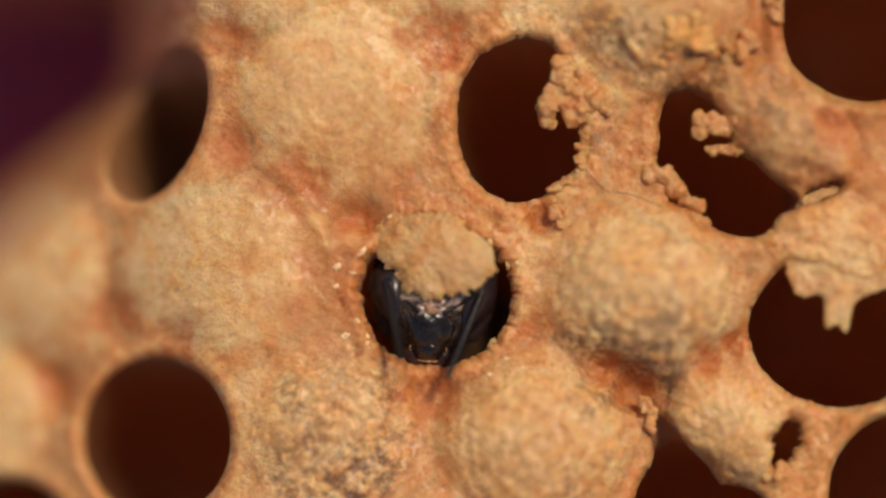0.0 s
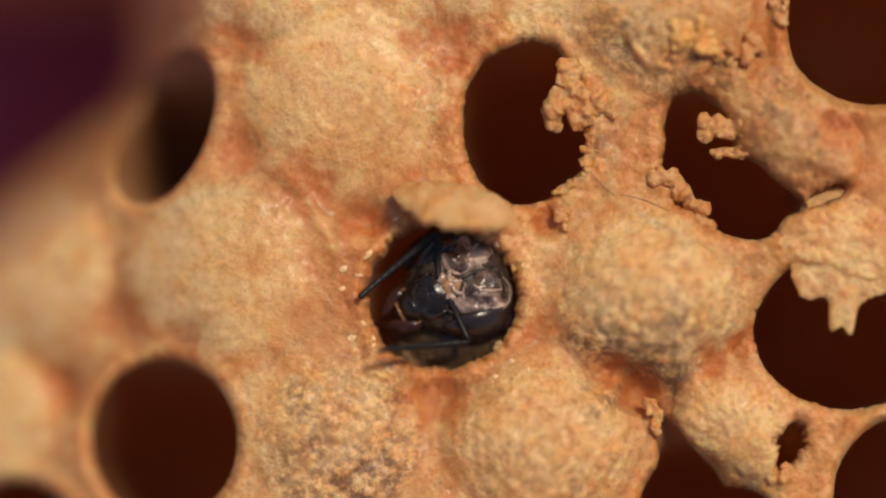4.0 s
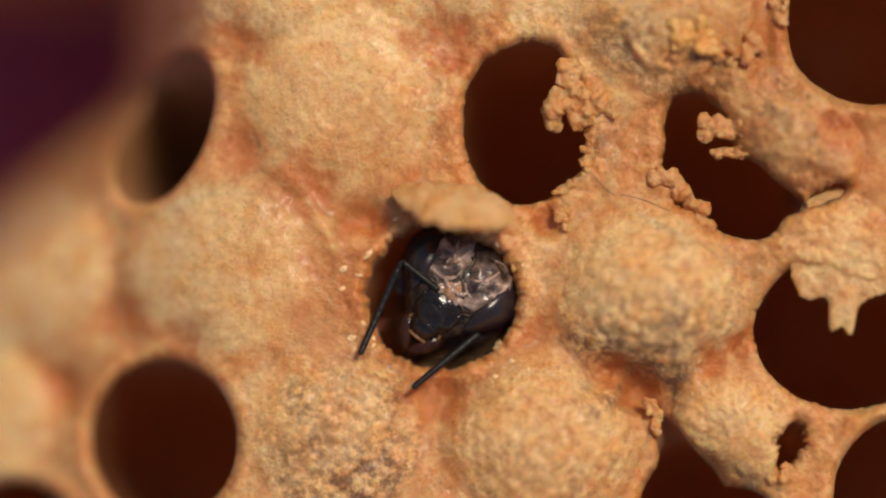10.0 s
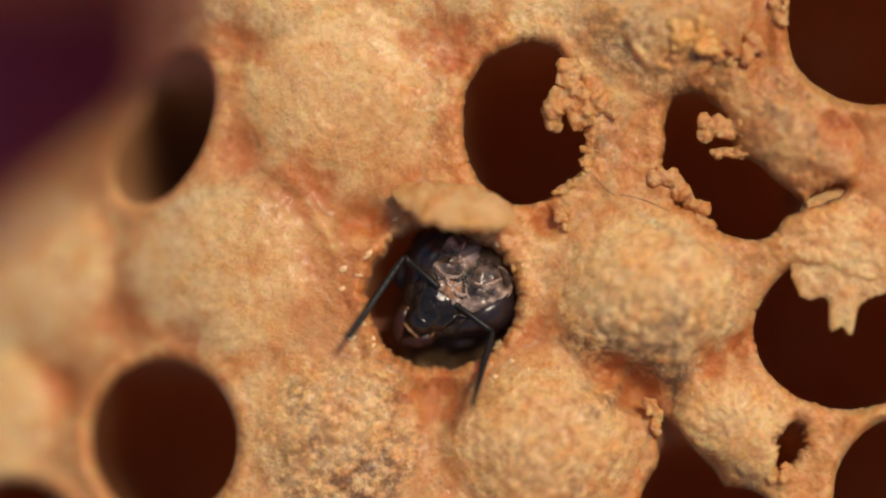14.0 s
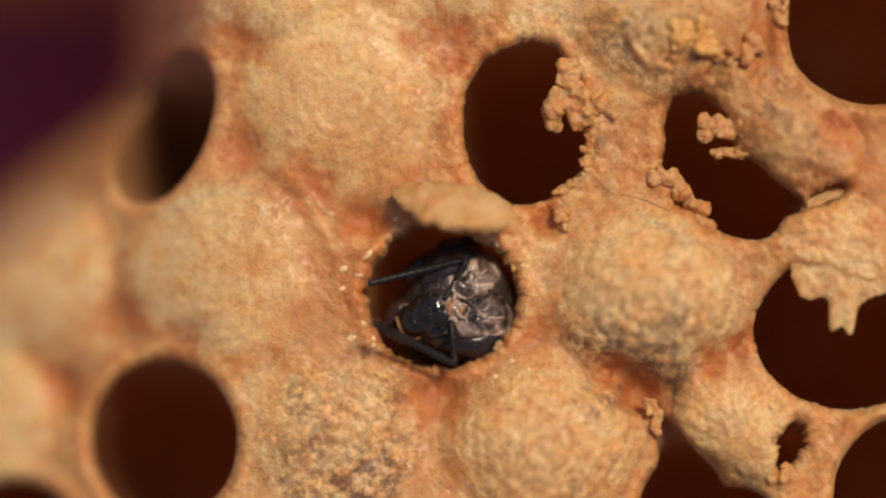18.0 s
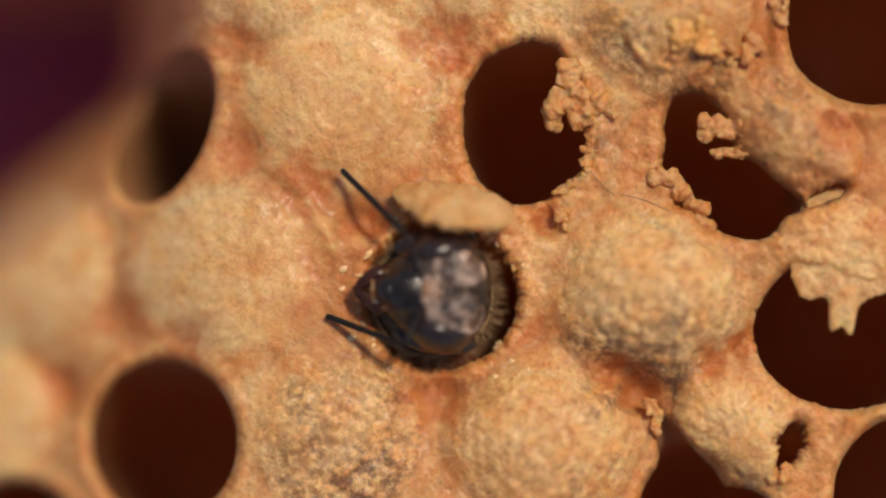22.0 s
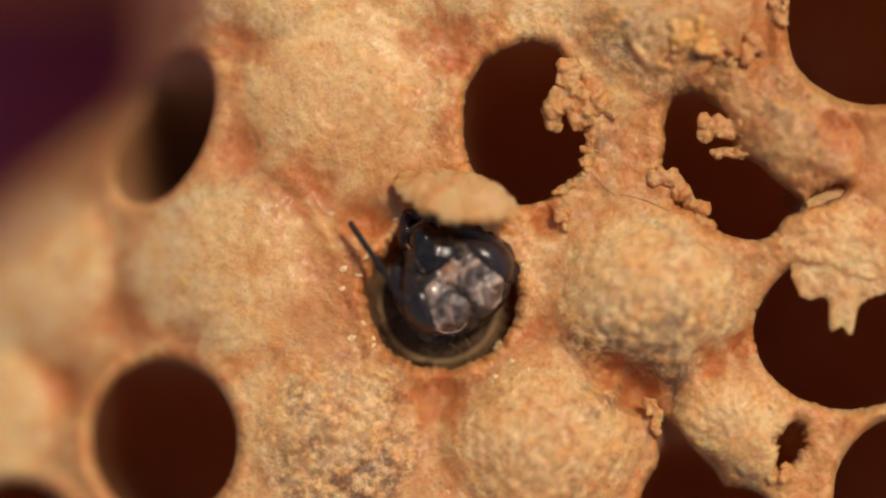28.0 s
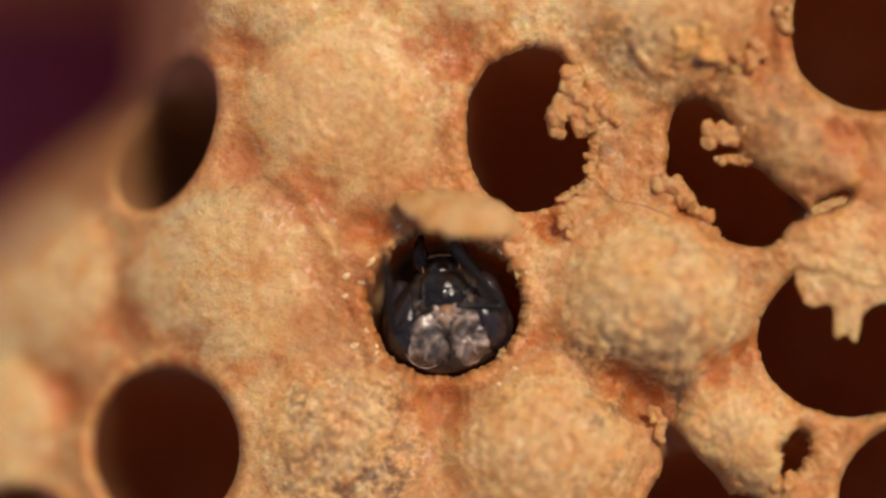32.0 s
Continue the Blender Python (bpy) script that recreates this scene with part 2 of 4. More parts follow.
# open cells: place, half axes, turn, depth lean (mm sideways for each mm down), lip height, outline dents, raggedness
OPEN = {
    "bee": dict(at=(782, 527), half=(2.03, 1.99), turn=0, lean=(0.16, -0.24), lip=0.10, rag=0.16, crust=0.9, dents=[(60, 30, -0.1)]),
    "upper": dict(at=(930, 215), half=(1.72, 2.28), turn=-4, lean=(0.10, -0.14), lip=0.08, rag=0.07, crust=1.1,
                  dents=[(20, 30, -0.25), (100, 12, -0.12), (-35, 14, 0.2)]),
    "lower_left": dict(at=(288, 779), half=(2.08, 2.18), turn=0, lean=(0.03, -0.20), lip=0.12, rag=0.02, dents=[]),
    "upper_left": dict(at=(290, 225), half=(1.28, 2.25), turn=-23, lean=(0.25, -0.35), room=1.75, deep=0.6, lining=shaded_lining, lip=0.0, rag=0.02, dents=[]),
    "torn": dict(at=(1262, 310), half=(1.42, 1.42), turn=0, lean=(0.02, -0.12), lip=0.06, rag=0.07, crust=0.9, skirt=(42, 50, 0.3, 0.50),
                 dents=[(110, 28, 1.0), (318, 30, 0.85), (342, 9, 0.75), (42, 24, -0.65), (200, 20, -0.42), (240, 15, -0.45)]),
    "right": dict(at=(1490, 595), half=(2.35, 1.98), turn=-10, lean=(0.0, -0.05), lip=0.06, rag=0.06, dents=[(72, 32, -0.62), (128, 12, 0.12)]),
    "top_right": dict(at=(1545, 30), half=(2.28, 2.38), turn=0, lean=(-0.05, -0.1), lip=0.15, rag=0.03, dents=[(215, 20, 0.1)]),
    "bottom": dict(at=(1252, 930), half=(1.9, 2.3), turn=0, lean=(0.05, -0.1), lip=0.06, rag=0.05, crust=0.6, skirt=(66, 40, 0.5, 0.45), dents=[(66, 32, -1.0), (113, 9, 1.0)]),
    "chink": dict(at=(1399, 786), half=(0.34, 0.62), turn=-22, lean=(-0.1, -0.2), lip=0.04, rag=0.10, deep=0.4, room=0.6, dents=[(215, 30, -0.10), (250, 20, 0.15)]),
    "slit": dict(at=(1466, 345), half=(0.62, 0.20), turn=25, lean=(-0.2, 0), lip=0.03, rag=0.08, deep=0.3, room=0.5, dents=[]),
    "bottom_right": dict(at=(1610, 885), half=(2.05, 2.25), turn=0, lean=(0.0, -0.05), lip=0.12, rag=0.03, dents=[]),
    "bottom_left": dict(at=(30, 985), half=(2.0, 2.1), turn=0, lean=(0.1, 0.0), lip=0.12, rag=0.02, dents=[]),
}
# hollows where three cells meet: place, radius, depth
HOLLOWS = [(622, 386, 0.50, 0.40), (664, 398, 0.45, 0.45), (775, 700, 0.75, 0.55), (965, 390, 0.42, 0.55), (430, 262, 0.7, 0.3), (412, 72, 0.7, 0.3), (790, 75, 1.0, 0.3),
           (212, 562, 0.7, 0.4), (112, 682, 0.6, 0.4), (1312, 612, 0.5, 0.3), (950, 590, 0.5, 0.22), (320, 612, 0.7, 0.3), (1135, 690, 0.65, 1.0), (1075, 655, 0.5, 0.75), (540, 340, 0.8, 0.2),
           (1480, 230, 0.6, 0.2), (1265, 640, 0.5, 0.2)]
# torn caps that still cling to the comb: place, half axes, turn, height
MOUNDS = [(1385, 224, 2.3, 1.5, -33, 0.75), (1300, 745, 1.9, 1.3, -30, 0.50), (1480, 430, 2.0, 1.3, -12, 0.25)]
# raised seams: ends on the plan, bow, width, height
SEAMS = [(1105, 62, 1170, 128, -0.1, 0.10, 0.22), (900, 10, 1045, 40, 0.0, 0.8, 0.10), (500, 305, 588, 450, 0.25, 0.22, 0.10), (540, 690, 655, 655, 0.3, 0.14, 0.07), (655, 655, 735, 760, 0.35, 0.16, 0.10), (1040, 110, 1120, 190, 0.1, 0.35, 0.08)]
# grime on the capping, and crevice shade painted below one dome: place, radius, amount
DARK_SPOTS = [(600, 715, 0.9, 0.25), (680, 800, 0.6, 0.45), (1375, 195, 0.8, 0.6), (1440, 285, 0.6, 0.7), (1330, 240, 0.5, 0.5), (1130, 60, 0.5, 0.5), (1150, 690, 0.6, 0.9), (1290, 760, 0.6, 0.35), (920, 800, 0.5, 0.35), (1030, 860, 0.5, 0.4), 
           (640, 865, 0.75, 1.0), (560, 785, 0.35, 0.8), (1125, 668, 1.0, 0.9), (1062, 622, 0.5, 0.7), (700, 705, 0.35, 0.6), (735, 765, 0.3, 0.6),
           (1065, 40, 0.9, 0.4), (1200, 150, 0.7, 0.25), (1060, 250, 0.5, 0.7), (460, 355, 0.6, 0.4), (1200, 560, 0.6, 0.5), (520, 700, 0.5, 0.5), (700, 640, 0.4, 0.5)]
EDGE_X, EDGE_A, EDGE_N = plan(205, 0).x, plan(-40, 318).xy, Vector((-0.594, 0.804))


def past_edge(x, y):
    """How far a place lies past the broken corner of the comb."""
    s = EDGE_X - x
    t = (x - EDGE_A.x) * EDGE_N.x + (y - EDGE_A.y) * EDGE_N.y
    soft = np.maximum(0, 0.9 - np.abs(s - t)) ** 2 / 3.6
    # above y 8.4 unseen comb is added, so that it shades the cloth
    return np.minimum(np.minimum(s, t) - soft, 8.4 - y) + 0.35 * bumps(x, y, 2.6)


def lie(x, y):
    """The broad lie of the comb's face: it dips and rolls off at one corner."""
    s = np.maximum(0, past_edge(x, y) + 2.7)
    d = np.maximum(0, -x - 3.5)
    away = np.where(d < 4, 0.08 * d ** 2, 0.64 * d - 1.28)
    return -1.1 * np.minimum(s, 4.0) ** 2 - np.minimum(away, 7.0) + 0.025 * np.clip(x - 3.0, 0, 9) ** 1.5


@functools.lru_cache(None)
def on_face(u, v):
    """Where a place on the plan meets the face of the comb."""
    z = 0.0
    for _ in range(7):
        p = plan(u, v, z)
        z = float(lie(np.array(p.x), np.array(p.y)))
    return plan(u, v, z)


for c in OPEN.values():
    c["mid"] = on_face(*c["at"]).xy
lattice = [Vector(on_face(c[0], c[1]).xy) for c in CAPPED] + [c["mid"] for c in OPEN.values()]
fill = random.Random(4)
for i in range(-5, 6):
    for j in range(-6, 7):
        u, v = 782 + 366 * i + 165 * j, 525 + 8 * i - 295 * j
        p = Vector(plan(u, v).xy)
        if abs(p.x) < 20 and abs(p.y) < 19 and min((p - q).length for q in lattice) > 3.9:
            lattice.append(p)
            if fill.random() < 0.75:
                CAPPED.append((u, v, 2.7, fill.uniform(0.4, 0.9), 0.2, 0.8))
            else:
                OPEN[f"far{len(OPEN)}"] = dict(at=(u, v), half=(2.1, 2.1), turn=0, lean=(0, 0), lip=0.12, rag=0.04, dents=[], mid=p)


def outline(c, ang):
    """Distance of an open cell's lip from its middle, by direction (radians)."""
    a = ang - radians(c["turn"])
    r = 1 / np.sqrt((np.cos(a) / c["half"][0]) ** 2 + (np.sin(a) / c["half"][1]) ** 2)
    for deg, wide, deep in c["dents"]:
        d = (np.degrees(ang) - deg + 180) % 360 - 180
        r = r + deep * np.exp(-(d / wide) ** 2)
    k = c["mid"].x * 3.3
    return r + c["rag"] * (ragged.fractal(2 * np.cos(ang) + k, 2 * np.sin(ang) + k, 0.9, 2) + 0.9 * ragged.fractal(2 * np.cos(ang) - k, 2 * np.sin(ang) + k, 0.2, 3, 0.7))


def height(x, y):
    """Height of the comb's face over the plan, millimetres, how much of it is capping, and its dark tone."""
    h = lie(x, y) + 0.22 * bumps.fractal(x, y, 3.2, 2)
    cap, dark_tone, coarse = np.zeros_like(x), np.zeros_like(x), np.full_like(x, 0.45)
    for u, v, r, tall, dark_share, crust in CAPPED:
        p = on_face(u, v)
        wob = 1 + 0.14 * bumps.fractal(x + p.x, y + p.y, 1.8, 2)
        d = np.hypot(x - p.x, y - p.y)
        q = np.clip(d / (r * wob), 0, 1)
        body = (1 - q ** 2.6) ** 1.3
        rings = 0.016 * crust * np.sin(2 * math.pi * d / 0.42 + 5 * bumps.fractal(x - p.x, y, 1.1, 2)) * smoothstep(0.0, 0.3, body)
        h = h + tall * body + rings
        cap = np.maximum(cap, smoothstep(0.0, 0.45, body))
        # the dark tone grows towards the lower side of each dome
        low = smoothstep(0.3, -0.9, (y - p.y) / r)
        dark_tone = dark_tone + dark_share * (0.25 + 0.75 * low) * smoothstep(0.02, 0.3, body)
        coarse = coarse + (crust - 0.45) * smoothstep(0.0, 0.3, body)
    pit_red = np.zeros_like(x)
    for u, v, r, deep in HOLLOWS:
        p = on_face(u, v)
        pit = np.exp(-((x - p.x) ** 2 + (y - p.y) ** 2) / r ** 2 * (1 + 0.9 * bumps(x, y, 0.6)))
        h = h - deep * pit
        # the red tint follows the depth of each hollow
        pit_red = np.maximum(pit_red, smoothstep(0.1, 0.7, pit + 0.35 * bumps.fractal(x, y, 0.5, 3)))
    for u, v, a, b, turn, tall in MOUNDS:
        p, c, k = on_face(u, v), math.cos(radians(turn)), math.sin(radians(turn))
        mx, my = ((x - p.x) * c + (y - p.y) * k) / a, (-(x - p.x) * k + (y - p.y) * c) / b
        body = np.clip(1 - (mx ** 2 + my ** 2) * (1 + 0.5 * bumps.fractal(x, y, 1.5, 2)), 0, 1) ** 0.8
        h = h + tall * body
        cap, coarse = np.maximum(cap, body), coarse + 0.9 * smoothstep(0, 0.3, body)
    for u0, v0, u1, v1, bow, wide, tall in SEAMS:
        a, b = on_face(u0, v0), on_face(u1, v1)
        d = (b - a).xy
        q = ((x - a.x) * d.x + (y - a.y) * d.y) / d.length_squared
        off = (-(x - a.x) * d.y + (y - a.y) * d.x) / d.length - bow * 4 * q * (1 - q) + 0.25 * bumps.fractal(x, y, 0.7, 2)
        line = np.exp(-(off / wide) ** 2) * smoothstep(-0.15, 0.1, q) * smoothstep(1.15, 0.9, q)
        h, cap = h + tall * line, np.maximum(cap, 0.9 * line)
    for u, v, r, deep in DARK_SPOTS:
        p = on_face(u, v)
        dark_tone = dark_tone + deep * np.exp(-((x - p.x) ** 2 + (y - p.y) ** 2) / r ** 2 * (1 + 1.2 * bumps.fractal(x, y, 0.7, 3)))
    for c in OPEN.values():
        dx, dy = x - c["mid"].x, y - c["mid"].y
        near = np.hypot(dx, dy) < 4.5
        if not np.any(near):
            continue
        e = np.where(near, np.hypot(dx, dy) - outline(c, np.arctan2(dy, dx)), 9.0)
        coarse = coarse + c.get("crust", 0.4) * np.exp(-(e / 0.8) ** 2)
        if "skirt" in c:
            way, wide, deep, run = c["skirt"]
            off = (np.degrees(np.arctan2(dy, dx)) - way + 180) % 360 - 180
            h = h - deep * np.exp(-(off / wide) ** 2) * np.exp(-(np.maximum(e, 0) / run) ** 2)
        h = h + c["lip"] * np.exp(-((e - 0.28) / 0.25) ** 2) - 0.30 * np.exp(-np.maximum(e, 0) / 0.10)
    h = h + (0.05 + 0.05 * coarse) * bumps.fractal(x, y, 0.9, 3, 0.55) + 0.055 * coarse * ragged.fractal(x, y, 0.26, 3, 0.7)
    p = plan(1380, 150)
    age = smoothstep(6.5, 2.0, np.hypot(x - p.x, (y - p.y) * 1.1) + 1.5 * bumps.fractal(x, y, 2.0, 2))
    p = plan(880, 850)
    age = np.maximum(age, 0.5 * smoothstep(6.0, 1.5, np.hypot((x - p.x) * 0.7, y - p.y) + 1.5 * bumps.fractal(x, y, 2.0, 2)))
    p = plan(640, 400)
    age = np.maximum(age, 0.9 * smoothstep(5.2, 1.4, np.hypot(x - p.x, (y - p.y) * 0.8) + 1.6 * bumps.fractal(x, y, 1.6, 3)))
    return h, cap, np.clip(dark_tone, 0, 1), pit_red, age, np.clip(1.15 * coarse - 0.2, 0.1, 1)


# ---- cloth under the comb ----
ground = new("ground", mesh_from("ground", [(-200, -200, -30), (200, -200, -30), (200, 200, -30), (-200, 200, -30)], [(0, 1, 2, 3)], cloth))
tagged(ground, "dark purple cloth under the honeycomb", "cloth", kind="structure")

# ---- the comb ----
comb = tagged(new("honeycomb"), "pale orange brood comb with domed wax caps and open cells", "honeycomb")
comb.location = (0, 0, 0)


def fine_axis(inner, outer):
    return np.concatenate([np.arange(-outer, -inner, 0.4), np.arange(-inner, inner, 0.05), np.arange(inner, outer + 0.01, 0.4)])


def build_face():
    ax, ay = fine_axis(12.8, 20.0), fine_axis(7.4, 19.0)
    gx, gy = np.meshgrid(ax, ay, indexing="ij")
    gone = past_edge(gx, gy) > 0.1
    for c in OPEN.values():
        dx, dy = gx - c["mid"].x, gy - c["mid"].y
        ang, d = np.arctan2(dy, dx), np.hypot(dx, dy)
        e = d - outline(c, ang)
        snap = (np.abs(e) < 0.035) & (d < 4)
        gx = np.where(snap, gx - e * np.cos(ang), gx)
        gy = np.where(snap, gy - e * np.sin(ang), gy)
        gone |= (e < -0.03) & (d < 4)
    gz, cap, dark_tone, pit_red, age, crusty = height(gx, gy)
    dzx = np.gradient(gz, axis=0) / np.gradient(gx, axis=0).clip(0.01)
    dzy = np.gradient(gz, axis=1) / np.gradient(gy, axis=1).clip(0.01)
    normal = np.stack([-dzx, -dzy, np.ones_like(gz)], -1)
    normal /= np.linalg.norm(normal, axis=-1, keepdims=True)
    nx, ny = gx.shape
    index = np.arange(nx * ny).reshape(nx, ny)
    quads = np.stack([index[:-1, :-1], index[1:, :-1], index[1:, 1:], index[:-1, 1:]], -1).reshape(-1, 4)
    flat = gone.reshape(-1)
    quads = quads[~flat[quads].any(1)]
    co = np.stack([gx, gy, gz], -1).reshape(-1, 3) * MM
    centre = co[quads].mean(1)[:, :2] / MM
    owners = [("cell_cap", on_face(c[0], c[1]).xy) for c in CAPPED] + [("open_cell", c["mid"]) for c in OPEN.values()]
    dist = np.stack([np.hypot(centre[:, 0] - p.x, centre[:, 1] - p.y) for _, p in owners], 1)
    mine = dist.argmin(1)
    made = []
    for k, (name, p) in enumerate(owners):
        own = quads[mine == k]
        made.append(None)
        if len(own) == 0:
            continue
        used, local = np.unique(own, return_inverse=True)
        me = bpy.data.meshes.new(name)
        me.vertices.add(len(used))
        me.vertices.foreach_set("co", co[used].astype(np.float32).ravel())
        me.loops.add(own.size)
        me.loops.foreach_set("vertex_index", local.ravel().astype(np.int32))
        me.polygons.add(len(own))
        me.polygons.foreach_set("loop_start", np.arange(0, own.size, 4, dtype=np.int32))
        me.update(calc_edges=True)
        me.polygons.foreach_set("use_smooth", np.ones(len(own), bool))
        for key, values in (("cap", cap), ("dark_mask", dark_tone), ("pit_red", pit_red), ("age", age), ("crust", crusty)):
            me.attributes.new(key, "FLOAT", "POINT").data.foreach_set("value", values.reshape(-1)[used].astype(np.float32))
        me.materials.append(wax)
        me.normals_split_custom_set_from_vertices(normal.reshape(-1, 3)[used])
        ob = new(name, me)
        ob.parent = comb
        made[-1] = ob
    return made[len(CAPPED):]


def cell_lining(c, parent):
    seg, verts, faces = 120, [], []
    ang = np.linspace(0, 2 * math.pi, seg, endpoint=False)
    lip = outline(c, ang)
    hexed = c.get("room", 2.35) * (1 + 0.035 * np.cos(6 * ang + 0.4))
    steps = [(0.07, None), (0.0, None)] + [(None, d) for d in (0.15, 0.35, 0.6, 0.9, 1.3, 1.8, 2.5, 3.5, 4.8, 6.2, 7.8, 9.2, 10.2, 10.8)]
    top, *_ = height(c["mid"].x + lip * np.cos(ang), c["mid"].y + lip * np.sin(ang))
    for e, d in steps:
        if d is not None:
            d *= c.get("deep", 1.0)
        if d is None:
            r = lip + e
            x, y = c["mid"].x + r * np.cos(ang), c["mid"].y + r * np.sin(ang)
            z, *_ = height(x, y)
            z = z - 0.02
        else:
            k = smoothstep(0.1, 1.4, d)
            r = lip * (1 - k) + hexed * k
            r = r * (1 - 0.85 * smoothstep(8.5, 11.5, d / c.get("deep", 1.0))) + 0.03 * bumps.fractal(3 * ang, 0 * ang + d, 0.5, 2)
            x, y = c["mid"].x + c["lean"][0] * d + r * np.cos(ang), c["mid"].y + c["lean"][1] * d + r * np.sin(ang)
            z = top * (1 - 0.7 * k) + top.mean() * 0.7 * k - 0.02 - d
        verts += list(zip(x, y, z))
    n = len(steps)
    for i in range(n - 1):
        for k in range(seg):
            q = (k + 1) % seg
            faces.append((i * seg + k, (i + 1) * seg + k, (i + 1) * seg + q, i * seg + q))
    faces.append(tuple((n - 1) * seg + k for k in range(seg))[::-1])
    part("cell_lining", (verts, faces), c.get("lining", tube_wax), parent, "dark brown cell lining")


for cell, c in zip(build_face(), OPEN.values()):
    if cell:
        cell_lining(c, cell)


def core():
    """The comb's cut sides and its back."""
    # the arm above y 8.3 is the added, unseen comb that blocks the sun
    ring = [(20.0, -19.0), (20.0, 19.0), (-20.0, 19.0), (-20.0, 8.3)]
    notch = [(-20.0, 8.3), (EDGE_X, 8.3), (EDGE_X, 4.0), (EDGE_X - 0.9, 3.1), (-20.0, EDGE_A.y + (EDGE_A.x + 20.0) * -0.739), (-20.0, -19.0)]
    ring = ring[:3] + notch
    fine = []
    for (x0, y0), (x1, y1) in zip(ring, ring[1:] + ring[:1]):
        n = max(1, int(math.hypot(x1 - x0, y1 - y0) / 0.5))
        fine += [(x0 + (x1 - x0) * i / n, y0 + (y1 - y0) * i / n) for i in range(n)]
    x, y = np.array(fine).T
    z = np.maximum(height(x, y)[0], -16.0) - 0.3
    verts, faces, n = [], [], len(fine)
    for j in range(13):
        w = 0.15 * bumps.fractal(x + j, y, 2.0, 3)
        verts += list(zip(x + w, y + w, z + (-30 - z) * j / 12))
    for j in range(12):
        for k in range(n):
            q = (k + 1) % n
            faces.append((j * n + k, (j + 1) * n + k, (j + 1) * n + q, j * n + q))
    part("comb_side", (verts, faces), wax, comb, "cut side of the comb")


core()


RIMS = {}


def torn(name, at, half, turn, tall, z, tilt=(0, 0), dents=(), rag=0.1, thick=0.18, seed=1.0, material=None, label="", aged=0.0, grubby=0.5, crumple=1.0, droop=(0, 0)):
    """A torn piece of cell cap: a domed, crumbly shell with a ragged rim."""
    seg, rings = 200, 40
    bites = random.Random(seed)
    bitten = [(bites.uniform(0, 360), bites.uniform(4, 13), min(half) * bites.uniform(-0.16, 0.07)) for _ in range(9)]
    c = dict(at=at, half=half, turn=turn, dents=list(dents) + bitten, rag=rag, mid=Vector((seed, seed)))
    RIMS[name] = c
    p = plan(at[0], at[1], z)
    z += float(lie(np.array(p.x), np.array(p.y)))
    ang = np.linspace(0, 2 * math.pi, seg, endpoint=False)
    rim, even = outline(c, ang), outline(dict(c, rag=0.25 * rag), ang)
    verts, faces = [], []
    for side in (1, -1):
        for i in range(rings + 1):
            q = i / rings
            r = (even + (rim - even) * q ** 5) * q
            x, y = r * np.cos(ang), r * np.sin(ang)
            h = tall * (1 - q ** 2.2) + tilt[0] * x + tilt[1] * y + crumple * (0.14 * bumps.fractal(x + 5 * seed, y, 0.8, 3, 0.55) + 0.13 * ragged.fractal(x + 3 * seed, y, 0.30, 4, 0.75))
            fall = np.maximum(0, x * math.cos(radians(droop[0])) + y * math.sin(radians(droop[0])))
            h = h - droop[1] * fall ** 2
            fat = thick * (0.25 + 0.75 * math.sqrt(max(0.0, 1 - q ** 6))) * (0.6 + 0.8 * (0.5 + ragged.fractal(x, y + seed, 0.4, 2)))
            verts += list(zip(p.x + x, p.y + y, z + h + side * fat * 0.5))
    half_n = seg * (rings + 1)
    for s in (0, 1):
        for i in range(rings):
            for k in range(seg):
                q = (k + 1) % seg
                f = (s * half_n + i * seg + k, s * half_n + (i + 1) * seg + k, s * half_n + (i + 1) * seg + q, s * half_n + i * seg + q)
                faces.append(f if s == 0 else f[::-1])
    for k in range(seg):
        q = (k + 1) % seg
        faces.append((rings * seg + k, half_n + rings * seg + k, half_n + rings * seg + q, rings * seg + q))
    ob = part(name, (verts, faces), material or crumbly, comb, label)
    me = ob.data
    for key, v in (("cap", 0.55), ("dark_mask", grubby), ("age", aged), ("crust", 0.8)):
        me.attributes.new(key, "FLOAT", "POINT").data.foreach_set("value", np.full(len(me.vertices), v, np.float32))
    return ob


torn("torn_cap", (1500, 440), (1.75, 1.45), -12, 0.15, -0.22, (0, -0.26), [(-97, 12, 0.55), (-90, 5, 0.45), (-104, 5, 0.40), (-135, 12, 0.35), (-60, 20, -0.1), (60, 60, 0.5)], 0.08, 0.26, 7.0, wax, "torn wax cap with a hanging tongue", 0.2, 0.2, 0.35)

gnawed = bpy.data.textures.new("gnawed", "CLOUDS")
gnawed.noise_scale, gnawed.noise_depth = 0.20, 4


